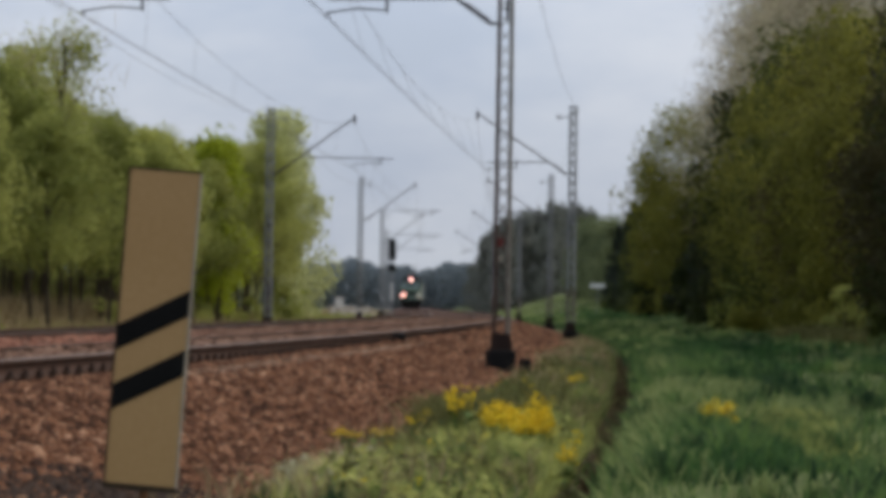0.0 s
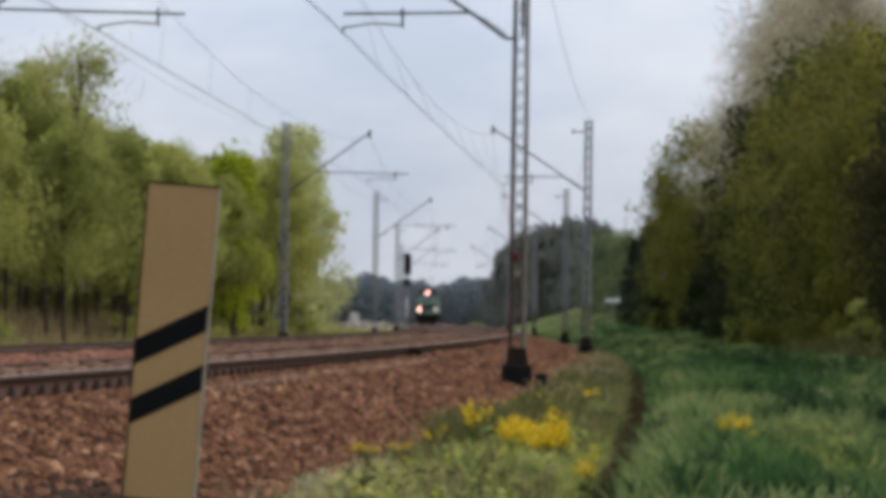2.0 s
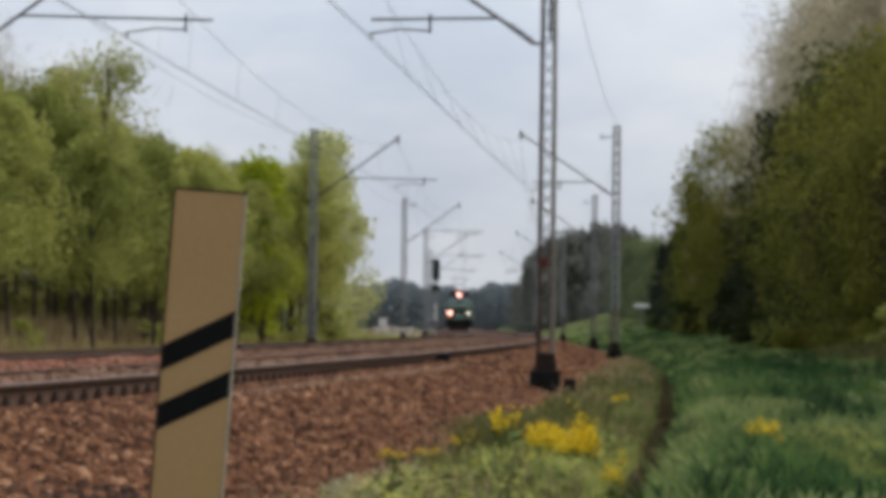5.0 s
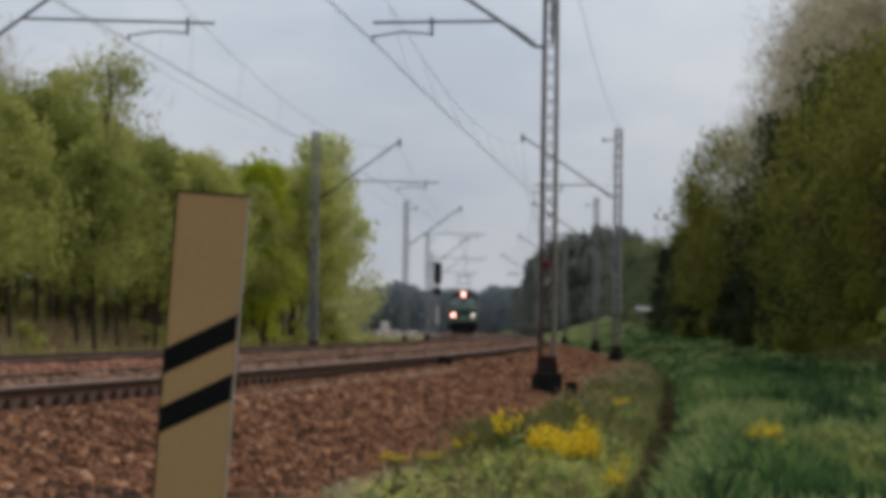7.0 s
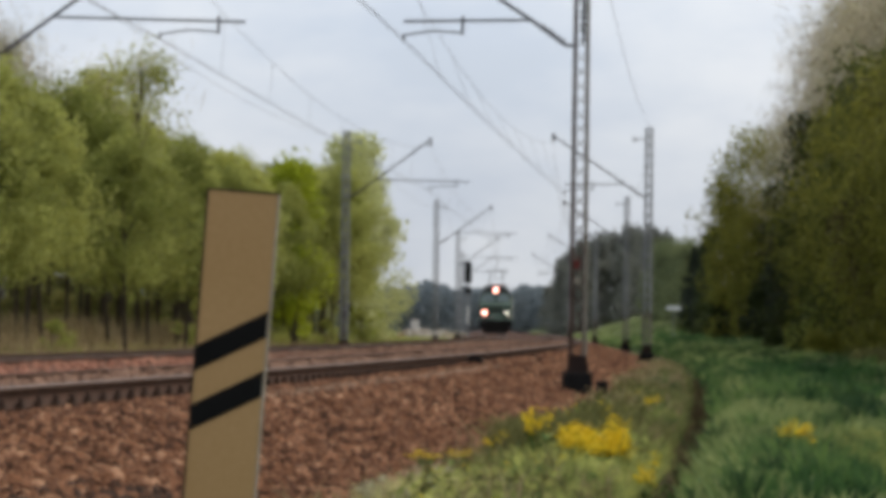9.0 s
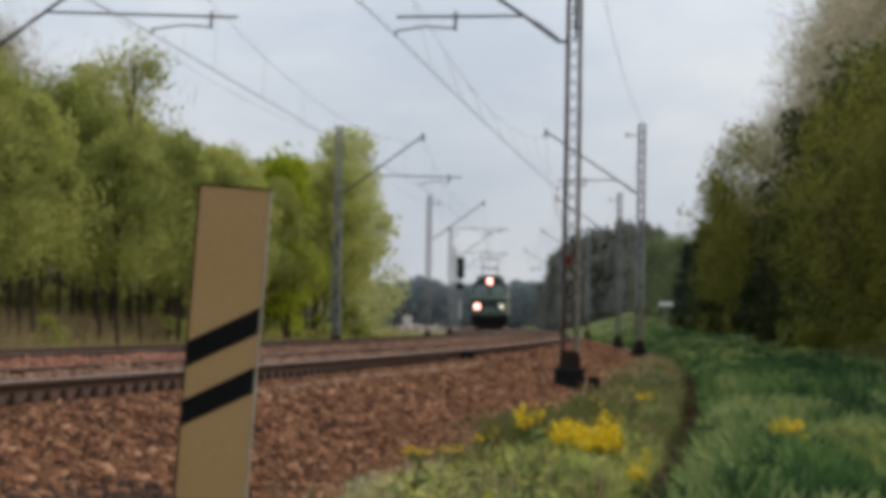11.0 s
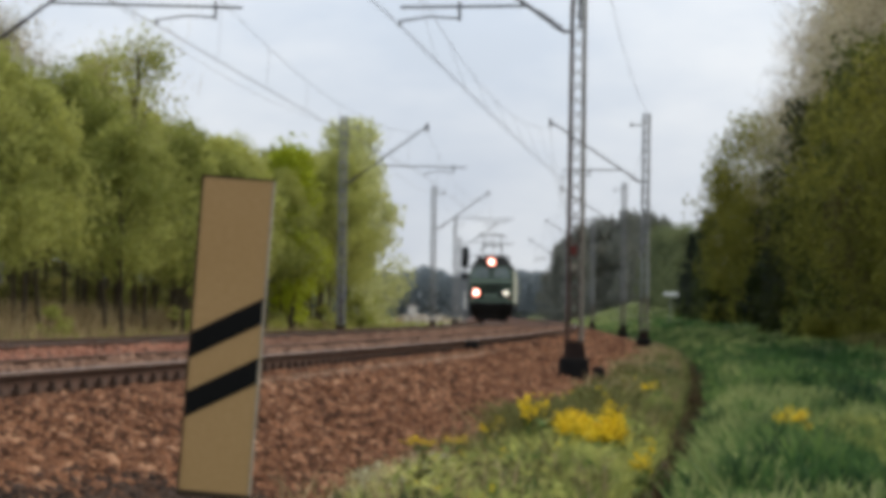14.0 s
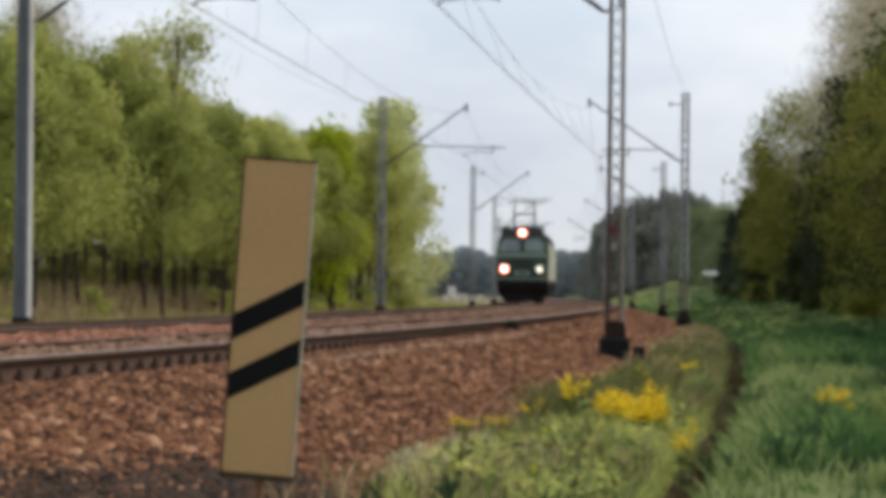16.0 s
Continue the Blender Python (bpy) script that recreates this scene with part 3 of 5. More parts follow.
# ---- the locomotive ----
def build_loco():
    loco = thing("locomotive", pose(0, 0, 0), "dark green electric locomotive with cream sides and lit headlamps", "locomotive")
    length = 19.0
    half = ((1.40, 0.95), (1.43, 1.15), (1.43, 2.60), (1.42, 2.95), (1.36, 3.35), (1.20, 3.72), (0.98, 3.98), (0.62, 4.12), (0.0, 4.17))
    ring = [(x, z) for x, z in half] + [(-x, z) for x, z in half[-2::-1]]

    def rake(z):
        return max(0.0, z - 2.62) * 0.36

    def loft(keep, grow, material, name, note=""):
        bm = bmesh.new()
        rows = []
        for y, shrink, raked in ((0.62, 0.94, 1.0), (0.78, 1.0, 1.0), (1.7, 1.0, 0.0), (length - 1.7, 1.0, 0.0), (length - 0.78, 1.0, -1.0), (length - 0.62, 0.94, -1.0)):
            rows.append([bm.verts.new((x * shrink * grow, y + raked * rake(z), z if z < 1 else z * (1 + (grow - 1) * 0.3))) for x, z in keep])
        for ra, rb in zip(rows, rows[1:]):
            for k in range(len(keep) - 1):
                bm.faces.new((ra[k], ra[k + 1], rb[k + 1], rb[k]))
        bm.faces.new(rows[0])
        bm.faces.new(rows[-1][::-1])
        bm.faces.ensure_lookup_table()
        bmesh.ops.recalc_face_normals(bm, faces=bm.faces)
        return part(name, bm, material, loco, note)

    loft(ring, 1.0, LOCO_GREEN, "body")
    loft([(x, z) for x, z in ring if z > 3.3], 1.012, LOCO_ROOF, "roof", "sooty dark roof")
    for s in (-1, 1):
        part("side_panel", box(bmesh.new(), s * 1.436 - 0.01, s * 1.436 + 0.01, 1.2, length - 1.2, 1.25, 2.95, 0.004), LOCO_CREAM, loco, "cream side panel")
        part("side_panel", box(bmesh.new(), s * 1.412 - 0.012, s * 1.412 + 0.012, 1.9, length - 1.9, 2.97, 3.28, 0.004), LOCO_CREAM, loco, "cream side panel")
        bm = bmesh.new()
        box(bm, s * 1.445 - 0.008, s * 1.445 + 0.008, 1.9, 2.6, 2.2, 2.85, 0.004)
        part("cab_side_window", bm, CAB_GLASS, loco)
    # front: belt under the windscreens, dark nose between the lamps, plate and pale lines
    part("waist_band", box(bmesh.new(), -1.34, 1.34, 0.580, 0.63, 2.50, 2.72, 0.01), LOCO_PALE, loco, "pale green belt under the windscreens")
    part("nose_panel", box(bmesh.new(), -0.62, 0.62, 0.590, 0.63, 1.44, 2.34, 0.02), LOCO_NOSE, loco, "blackish green nose panel")
    for s in (-1, 1):
        bm = bmesh.new()
        outer = [(s * 0.11, 2.78), (s * 1.25, 2.78), (s * 1.20, 3.26), (s * 0.98, 3.56), (s * 0.11, 3.56)]
        vs = [bm.verts.new((x, 0.612 + rake(z), z)) for x, z in outer]
        back = [bm.verts.new((v.co.x, v.co.y + 0.03, v.co.z)) for v in vs]
        bm.faces.new(vs)
        for k in range(5):
            bm.faces.new((vs[k], back[k], back[(k + 1) % 5], vs[(k + 1) % 5]))
        bmesh.ops.recalc_face_normals(bm, faces=bm.faces)
        pane = part("windscreen", bm, CAB_GLASS, loco)
        bm = bmesh.new()
        ringp = outer + [outer[0]]
        for (xa, za), (xb, zb) in zip(ringp, ringp[1:]):
            rod(bm, (xa, 0.605 + rake(za), za), (xb, 0.605 + rake(zb), zb), 0.03, seg=5)
        part("windscreen_frame", bm, LOCO_GREEN, pane)
        bm = bmesh.new()
        rod(bm, (s * 0.5, 0.585, 2.70), (s * 0.75, 0.70, 3.1), 0.012, seg=4)
        part("wiper", bm, LOCO_BLACK, pane)
    part("number_plate", box(bmesh.new(), -0.42, 0.42, 0.578, 0.60, 1.50, 1.78, 0.006), LOCO_PALE, loco, "pale plate")
    part("plate_bar", box(bmesh.new(), -0.30, 0.30, 0.570, 0.577, 1.60, 1.68), LOCO_BLACK, loco)
    part("lower_band", box(bmesh.new(), -1.33, 1.33, 0.585, 0.63, 1.27, 1.36, 0.01), LOCO_PALE, loco, "pale green line")
    for x, z, y, hot, note in ((0.0, 3.86, 0.78, LAMP_HOT, "lit roof headlamp"), (-0.97, 1.86, 0.56, LAMP_HOT, "lit headlamp"), (0.97, 1.86, 0.56, LAMP_DIM, "dimmer lit headlamp")):
        bm = bmesh.new()
        rod(bm, (x, y - 0.02, z), (x, y + 0.5, z), 0.265, seg=20)
        lamp = part("headlamp", bm, LOCO_ROOF, loco, note)
        # the red glowing ring paints a halo round the two bright lamps
        part("lamp_ring", rod(bmesh.new(), (x, y - 0.035, z), (x, y - 0.022, z), 0.245, seg=20), LAMP_HALO if hot is LAMP_HOT else LOCO_CREAM, lamp)
        part("lens", rod(bmesh.new(), (x, y - 0.055, z), (x, y - 0.037, z), 0.14 if hot is LAMP_HOT else 0.105, seg=20), hot, lamp)
    for s in (-1, 1):
        part("tail_lamp", rod(bmesh.new(), (s * 1.16, 0.55, 1.50), (s * 1.16, 0.64, 1.50), 0.085, seg=14), TAIL_RED, loco, "unlit red tail lamp")
    # roof: horns, boxes and insulators along the edges
    for x, y0, z0, w, d, h, name in ((-0.82, 1.25, 3.98, 0.26, 0.5, 0.30, "horn_box"), (0.58, 1.3, 4.08, 0.22, 0.4, 0.24, "roof_box"), (1.02, 2.2, 3.90, 0.20, 0.8, 0.24, "resistor_box"), (-1.0, 6.5, 3.90, 0.24, 2.4, 0.30, "resistor_box"), (0.2, 8.0, 4.14, 1.2, 2.6, 0.20, "roof_hatch")):
        part(name, box(bmesh.new(), x - w / 2, x + w / 2, y0, y0 + d, z0 - 0.1, z0 + h, 0.03), LOCO_ROOF, loco)
    # buffer beam, buffers, coupling, snow plough, bogies
    part("buffer_beam", box(bmesh.new(), -1.38, 1.38, 0.50, 0.80, 0.72, 1.24, 0.02), LOCO_BLACK, loco)
    for s in (-1, 1):
        bm = bmesh.new()
        rod(bm, (s * 0.875, 0.5, 1.05), (s * 0.875, 0.08, 1.05), 0.11, seg=12)
        rod(bm, (s * 0.875, 0.08, 1.05), (s * 0.875, 0.0, 1.05), 0.25, seg=16)
        part("buffer", bm, LOCO_BLACK, loco)
        bm = bmesh.new()
        rod(bm, (s * 1.2, 0.55, 1.3), (s * 1.2, 0.55, 2.3), 0.018, seg=6)
        part("handrail", bm, LOCO_PALE, loco)
    bm = bmesh.new()
    rod(bm, (0, 0.5, 1.02), (0, 0.22, 1.0), 0.07, seg=8)
    rod(bm, (0, 0.24, 1.0), (0, 0.24, 0.6), 0.04, seg=8)
    part("coupling", bm, LOCO_BLACK, loco)
    bm = bmesh.new()
    for x0, x1, z0, z1 in ((-1.34, 1.34, 0.46, 0.78), (-1.18, 1.18, 0.26, 0.47), (-1.02, 1.02, 0.06, 0.27)):
        box(bm, x0, x1, 0.60, 0.70, z0, z1, 0.03)
    part("plough", bm, LOCO_BLACK, loco)
    for yc in (3.9, length - 3.9):
        bm = bmesh.new()
        for s in (-1, 1):
            box(bm, s * 1.08 - 0.07, s * 1.08 + 0.07, yc - 2.1, yc + 2.1, 0.30, 0.92, 0.03)
        box(bm, -1.0, 1.0, yc - 0.3, yc + 0.3, 0.5, 0.95)
        bogie = part("bogie", bm, LOCO_BLACK, loco)
        for ya in (-1.5, 1.5):
            bm = bmesh.new()
            for s in (-1, 1):
                rod(bm, (s * 0.68, yc + ya, 0.62), (s * 0.80, yc + ya, 0.62), 0.62, seg=24)
            rod(bm, (-0.7, yc + ya, 0.62), (0.7, yc + ya, 0.62), 0.09, seg=8)
            part("wheelset", bm, LOCO_BLACK, bogie)
    for s in (-1, 1):
        for y0 in (1.0, length - 1.7):
            bm = bmesh.new()
            for z in (0.45, 0.72):
                box(bm, s * 1.30 - 0.12, s * 1.30 + 0.12, y0, y0 + 0.7, z, z + 0.05, 0.01)
            for yy in (y0 + 0.02, y0 + 0.64):
                box(bm, s * 1.30 - 0.03, s * 1.30 + 0.03, yy, yy + 0.04, 0.46, 0.98)
            part("cab_step", bm, LOCO_BLACK, loco)
        part("sole_bar", box(bmesh.new(), s * 1.40 - 0.035, s * 1.40 + 0.035, 0.9, length - 0.9, 0.84, 1.22, 0.02), LOCO_BLACK, loco, "black sole bar")
    part("underframe_box", box(bmesh.new(), -1.2, 1.2, 6.6, length - 6.6, 0.35, 0.96, 0.03), LOCO_BLACK, loco)
    for yc, raised in ((3.6, True), (length - 3.6, False)):
        rise = 1.40 if raised else 0.25
        bm = bmesh.new()
        box(bm, -0.62, 0.62, yc - 0.55, yc + 0.55, 4.16, 4.24, 0.01)
        for sx in (-0.55, 0.55):
            for sy in (-0.5, 0.5):
                rod(bm, (sx, yc + sy, 4.1), (sx, yc + sy, 4.32), 0.07, seg=8)
        panto = part("pantograph", bm, LOCO_ROOF, loco, "raised diamond pantograph" if raised else "folded pantograph")
        bm = bmesh.new()
        for sx in (-0.58, 0.58):
            for sy in (-1, 1):
                rod(bm, (sx, yc + sy * 0.5, 4.26), (sx * 1.02, yc + sy * 1.05, 4.26 + rise * 0.5), 0.03, seg=6)
                rod(bm, (sx * 1.02, yc + sy * 1.05, 4.26 + rise * 0.5), (sx * 0.85, yc + sy * 0.12, 4.26 + rise), 0.026, seg=6)
        for sy in (-1, 1):
            rod(bm, (-0.6, yc + sy * 1.05, 4.26 + rise * 0.5), (0.6, yc + sy * 1.05, 4.26 + rise * 0.5), 0.02, seg=6)
        part("arm", bm, LOCO_ROOF, panto)
        bm = bmesh.new()
        for sy in (-0.2, 0.2):
            rod(bm, (-0.72, yc + sy, 4.26 + rise), (0.72, yc + sy, 4.26 + rise), 0.035, seg=6)
            for sx in (-1, 1):
                rod(bm, (sx * 0.72, yc + sy, 4.26 + rise), (sx * 0.95, yc + sy, 4.26 + rise - 0.18), 0.025, seg=6)
        part("collector_bow", bm, LOCO_BLACK, panto)
    return loco


LOCO = build_loco()


# ---- trackside equipment ----
def build_signal():
    x, y = -3.98, 262.0
    z0 = ground_at(x, y)
    sig = thing("light_signal", pose(x, y, z0), "dark railway light signal on a grey post", "railway signal")
    part("post", rod(bmesh.new(), (0, 0, -0.3), (0, 0, 5.2), 0.075, seg=10), MAST, sig)
    part("post_band", rod(bmesh.new(), (0, 0, 1.2), (0, 0, 2.6), 0.085, seg=10), WHITE, sig, "white band with worn paint")
    bm = bmesh.new()
    box(bm, -0.30, 0.30, -0.34, -0.10, 4.40, 6.05, 0.11)
    head = part("signal_head", bm, MATT_BLACK, sig, "black rounded lamp case")
    for i in range(4):
        bm = bmesh.new()
        rod(bm, (0, -0.58, 4.6 + 0.4 * i), (0, -0.32, 4.6 + 0.4 * i), 0.14, seg=12)
        part("lamp_hood", bm, MATT_BLACK, head)
    part("lower_case", box(bmesh.new(), -0.28, 0.28, -0.3, -0.10, 3.55, 4.0, 0.03), MATT_BLACK, sig)
    bm = bmesh.new()
    for s in (-0.18, 0.18):
        rod(bm, (s, 0.2, 0.2), (s, 0.2, 5.0), 0.02, seg=5)
    for i in range(14):
        rod(bm, (-0.18, 0.2, 0.5 + 0.32 * i), (0.18, 0.2, 0.5 + 0.32 * i), 0.014, seg=5)
    part("ladder", bm, MAST, sig)
    part("foot", box(bmesh.new(), -0.3, 0.3, -0.3, 0.3, -0.3, 0.15, 0.03), SLEEPER, sig)


build_signal()


def build_equipment_cabinet():
    x, y = -8.8, 285.0
    z0 = ground_at(x, y)
    cab = thing("equipment_cabinet", pose(x, y, z0), "small white trackside equipment cabinet", "cabinet")
    part("case", box(bmesh.new(), -0.36, 0.36, -0.25, 0.25, 0.15, 1.75, 0.03), MAST_PALE, cab)
    part("roof", box(bmesh.new(), -0.42, 0.42, -0.31, 0.31, 1.752, 1.83, 0.02), SLEEPER, cab)
    part("plinth", box(bmesh.new(), -0.4, 0.4, -0.3, 0.3, -0.2, 0.148), SLEEPER, cab)
    part("door", box(bmesh.new(), -0.3, 0.3, -0.268, -0.252, 0.3, 1.6, 0.006), MAST_PALE, cab)


build_equipment_cabinet()


def build_board_on_post():
    x, y = 13.95, 300.0
    z0 = ground_at(x, y)
    b = thing("marker_board", pose(x, y, z0), "small white board on a grey post by the woods", "sign board")
    part("post", rod(bmesh.new(), (0, 0.06, -0.3), (0, 0.06, 2.95), 0.03, seg=8), MAST, b)
    part("panel", box(bmesh.new(), -0.66, 0.66, -0.02, 0.02, 2.68, 3.0, 0.01), WHITE, b)


build_board_on_post()


def build_track_magnet():
    y = 62.0
    x = float(near_rail(y)) + 0.33
    mag = thing("track_magnet", pose(x, y, 0.82), "dark iron train-control magnet beside the rail", "track magnet")
    part("case", box(bmesh.new(), -0.13, 0.13, -0.35, 0.35, 0.06, 0.24, 0.03), MATT_BLACK, mag)
    part("bracket", box(bmesh.new(), -0.20, 0.10, -0.10, 0.10, -0.02, 0.058, 0.01), IRON, mag)
    bm = bmesh.new()
    rod(bm, (0.12, 0.2, 0.1), (0.5, 0.3, -0.02), 0.02, seg=6)
    part("cable", bm, MATT_BLACK, mag)


build_track_magnet()


def build_mast_plates():
    x, y = RIGHT_MASTS[0]
    for z, h, m, label in ((2.62, 0.15, RED, "faded red warning plate on the lattice mast"), (2.36, 0.10, SIGN_EDGE, "small grey plate on the lattice mast")):
        plate = thing("mast_plate", pose(x - 0.03, y - 0.085, z), label, "plate")
        part("panel", box(bmesh.new(), -0.05, 0.05, -0.012, 0.0, 0, h, 0.004), m, plate)
        part("strap", box(bmesh.new(), -0.11, 0.11, 0.001, 0.012, h * 0.4, h * 0.55), IRON, plate)


build_mast_plates()


def build_mast_insulator():
    x, y = RIGHT_MASTS[0]
    ins = thing("hanging_insulator", pose(x + 0.03, y - 0.09, 6.62), "black hanging insulator string on the lattice mast", "insulator")
    part("rod", rod(bmesh.new(), (0, 0, 0.0), (0, 0, 0.78), 0.022, seg=8), MATT_BLACK, ins)
    for i in range(5):
        part("disc", rod(bmesh.new(), (0, 0, 0.2 + 0.11 * i), (0, 0, 0.225 + 0.11 * i), 0.062, seg=12), MATT_BLACK, ins)
    part("hanger", box(bmesh.new(), -0.14, 0.10, 0.0, 0.06, 0.76, 0.81), MAST, ins)


build_mast_insulator()

# ---- trees ----
RNG = np.random.default_rng(7)


def leaf_quads(centres, size, rng, stretch=1.6, droop=0.0):
    n = len(centres)
    u = rng.normal(size=(n, 3))
    u[:, 2] = u[:, 2] * 0.7 - droop
    u /= np.linalg.norm(u, axis=1, keepdims=True)
    w = rng.normal(size=(n, 3))
    v = np.cross(u, w)
    v /= np.linalg.norm(v, axis=1, keepdims=True) + 1e-6
    s = size * rng.uniform(0.6, 1.3, (n, 1))
    u, v = u * s * stretch * 0.5, v * s * 0.5
    verts = np.stack([centres - u, centres + v * 0.9, centres + u, centres - v * 0.9], 1).reshape(-1, 3)
    return verts, np.arange(n * 4).reshape(-1, 4)


def make_tree(name, seed, h, r, base, lobes, leaves, size, leaf_mat, bark, label, shape=1.0, twigs=0, category="tree", hang=0.0, dome=False):
    """A tapered, slightly wandering trunk with limbs that carry the lobes of the crown, and its many leaves."""
    rng = np.random.default_rng(seed)
    tree = thing(name, pose(0, 0, 0), label, category, "trees of the wood")
    t = rng.uniform(base, 1.0, lobes) ** 0.95
    t[:3] = (0.9, 0.96, 1.0)
    span_t = (t - base) / (1 - base + 1e-6)
    outline = np.sqrt(np.clip(1 - ((span_t - 0.40) / 0.66) ** 2, 0.02, 1.0)) if dome else np.clip(np.sin(np.pi * (0.16 + 0.82 * span_t ** shape)), 0.08, 1.0)
    reach = r * outline * rng.uniform(0.35, 1.08, lobes) ** 0.7
    az = rng.uniform(0, 2 * np.pi, lobes)
    lobe = np.stack([reach * np.cos(az), reach * np.sin(az), t * h * 0.97], 1)
    bend = rng.normal(0, 0.03 * h, 2)

    def stem(z):
        k = z / h
        return np.array([bend[0] * math.sin(2.2 * k), bend[1] * math.sin(3.0 * k), z])

    bm = bmesh.new()
    r0 = 0.0095 * h + 0.02
    rings = 8
    for i in range(rings):
        za, zb = h * 0.93 * i / rings - (0.3 if i == 0 else 0), h * 0.93 * (i + 1) / rings
        rod(bm, stem(za), stem(zb + 0.02), r0 * (1 - 0.92 * i / rings), r0 * (1 - 0.92 * (i + 1) / rings), 7)
    for c in lobe[: min(lobes, 26)]:
        foot = stem(max(c[2] - rng.uniform(0.08, 0.2) * h, base * h * 0.6 + 0.2))
        mid = (foot + c) / 2 + np.array([0, 0, 0.03 * h])
        rod(bm, foot, mid, r0 * 0.30, r0 * 0.2, 5)
        rod(bm, mid, c, r0 * 0.2, r0 * 0.06, 5)
    part("trunk", bm, bark, tree)
    per = rng.multinomial(leaves, rng.dirichlet(np.full(lobes, 3.0)))
    spread = rng.uniform(0.55, 1.25, lobes) * (0.33 * r + 0.035 * h)
    if shape < 0.5:
        spread *= 1.1 - 0.75 * np.clip(span_t, 0, 1)
    off = rng.normal(0, 0.5, (leaves, 3))
    off /= np.maximum(np.linalg.norm(off, axis=1, keepdims=True) / 0.95, 1.0)
    pts = np.repeat(lobe, per, 0) + off * np.repeat(spread, per)[:, None] * np.array([1, 1, 0.85])
    pts = pts[pts[:, 2] > 0.05]
    verts, faces = leaf_quads(pts, size, rng, droop=hang)
    raw("crown", verts, faces, leaf_mat, tree)
    if twigs:
        idx = rng.integers(0, lobes, twigs)
        pts = lobe[idx] + np.clip(rng.normal(0, 0.55, (twigs, 3)), -1.3, 1.3) * spread[idx][:, None]
        verts, faces = leaf_quads(pts, 0.026, rng, stretch=38.0, droop=-1.1)
        tagged(raw("twig_spray", verts, faces, TWIG, tree), kind="stuff")
    return tree


KINDS = {
    "light_a": make_tree("young_tree", 1, 9.0, 2.1, 0.37, 60, 7000, 0.125, LEAF_LIGHT, BARK, "slender young tree in fresh yellow-green spring leaf", 0.9, hang=0.5),
    "light_b": make_tree("young_tree", 2, 9.0, 1.8, 0.33, 54, 6600, 0.125, LEAF_LIGHT, BARK, "slim young tree in fresh green spring leaf", 0.8, hang=0.7),
    "light_c": make_tree("young_tree", 3, 9.0, 2.5, 0.40, 62, 7400, 0.13, LEAF_LIGHT, BARK, "spreading young tree in light green spring leaf", 1.0, hang=0.5),
    "lime": make_tree("lime_tree", 4, 8.0, 1.6, 0.06, 44, 5200, 0.15, LEAF_LIME, BARK, "bushy tree in bright lime-yellow leaf down to the ground", 0.7),
    "airy": make_tree("airy_tree", 5, 11.0, 1.9, 0.52, 34, 3400, 0.11, LEAF_LIGHT, BARK, "tall airy tree with sparse new leaves", 1.1, twigs=420),
    "dense": make_tree("leafy_tree", 6, 15.0, 4.0, 0.05, 70, 10200, 0.20, LEAF_DARK, BARK, "tall dark green leafy tree dense to the ground", 0.75, dome=True),
    "mid": make_tree("leafy_tree", 17, 15.0, 3.8, 0.05, 84, 17000, 0.19, LEAF_MID, BARK, "rounded tree in yellow-green spring leaf", 0.7, dome=True),
    "dense_b": make_tree("leafy_tree", 7, 15.0, 3.6, 0.04, 64, 9900, 0.20, LEAF_DARK, BARK, "broad dark green tree at the edge of the wood", 0.65, dome=True),
    "olive": make_tree("budding_tree", 8, 16.0, 4.2, 0.10, 70, 9300, 0.18, LEAF_OLIVE, BARK, "tall budding tree in olive-brown young leaf", 0.9),
    "bare": make_tree("budding_tree", 9, 19.0, 3.8, 0.34, 60, 4200, 0.115, LEAF_BUD, BIRCH, "tall half-bare tree with pale budding twigs", 1.0, twigs=3400),
    "pale": make_tree("pale_tree", 14, 10.5, 2.3, 0.05, 46, 6000, 0.17, LEAF_PALE, BIRCH, "rounded tree in pale silvery green spring leaf", 0.75),
    "spruce": make_tree("conifer", 10, 14.0, 2.6, 0.03, 60, 4500, 0.24, LEAF_NEEDLE, BARK, "near-black conifer, some standing in for shade in the wood", 0.45),
    "bush": make_tree("shrub", 11, 3.0, 1.5, 0.02, 20, 950, 0.20, LEAF_DARK, BARK, "green shrub at the foot of the wood", 0.7, category="shrub"),
    "bush_light": make_tree("shrub", 12, 3.0, 1.4, 0.02, 20, 1100, 0.175, LEAF_LIGHT, BARK, "light green shrub at the edge of the wood", 0.7, category="shrub"),
    "thicket": make_tree("shrub", 16, 3.0, 1.5, 0.02, 24, 1300, 0.17, LEAF_THICKET, BARK, "brownish-green undergrowth shrub between the trunks", 0.7, category="shrub"),
    "hazy": make_tree("far_tree", 18, 13.0, 3.8, 0.04, 56, 4200, 0.30, LEAF_HAZY, BARK, "light green tree far along the wood, toned paler for haze", 0.7),
    "far": make_tree("far_tree", 13, 13.0, 4.0, 0.03, 50, 2400, 0.50, LEAF_FAR, BARK, "far-wood tree toned grey-green for haze", 0.7),
}
HEIGHT = {"light_a": 9.0, "light_b": 9.0, "light_c": 9.0, "lime": 8.0, "airy": 11.0, "dense": 15.0, "mid": 15.0, "dense_b": 15.0, "olive": 16.0, "bare": 19.0, "pale": 10.5, "spruce": 14.0, "bush": 3.0, "bush_light": 3.0, "thicket": 3.0, "hazy": 13.0, "far": 13.0}
PLACED = set()


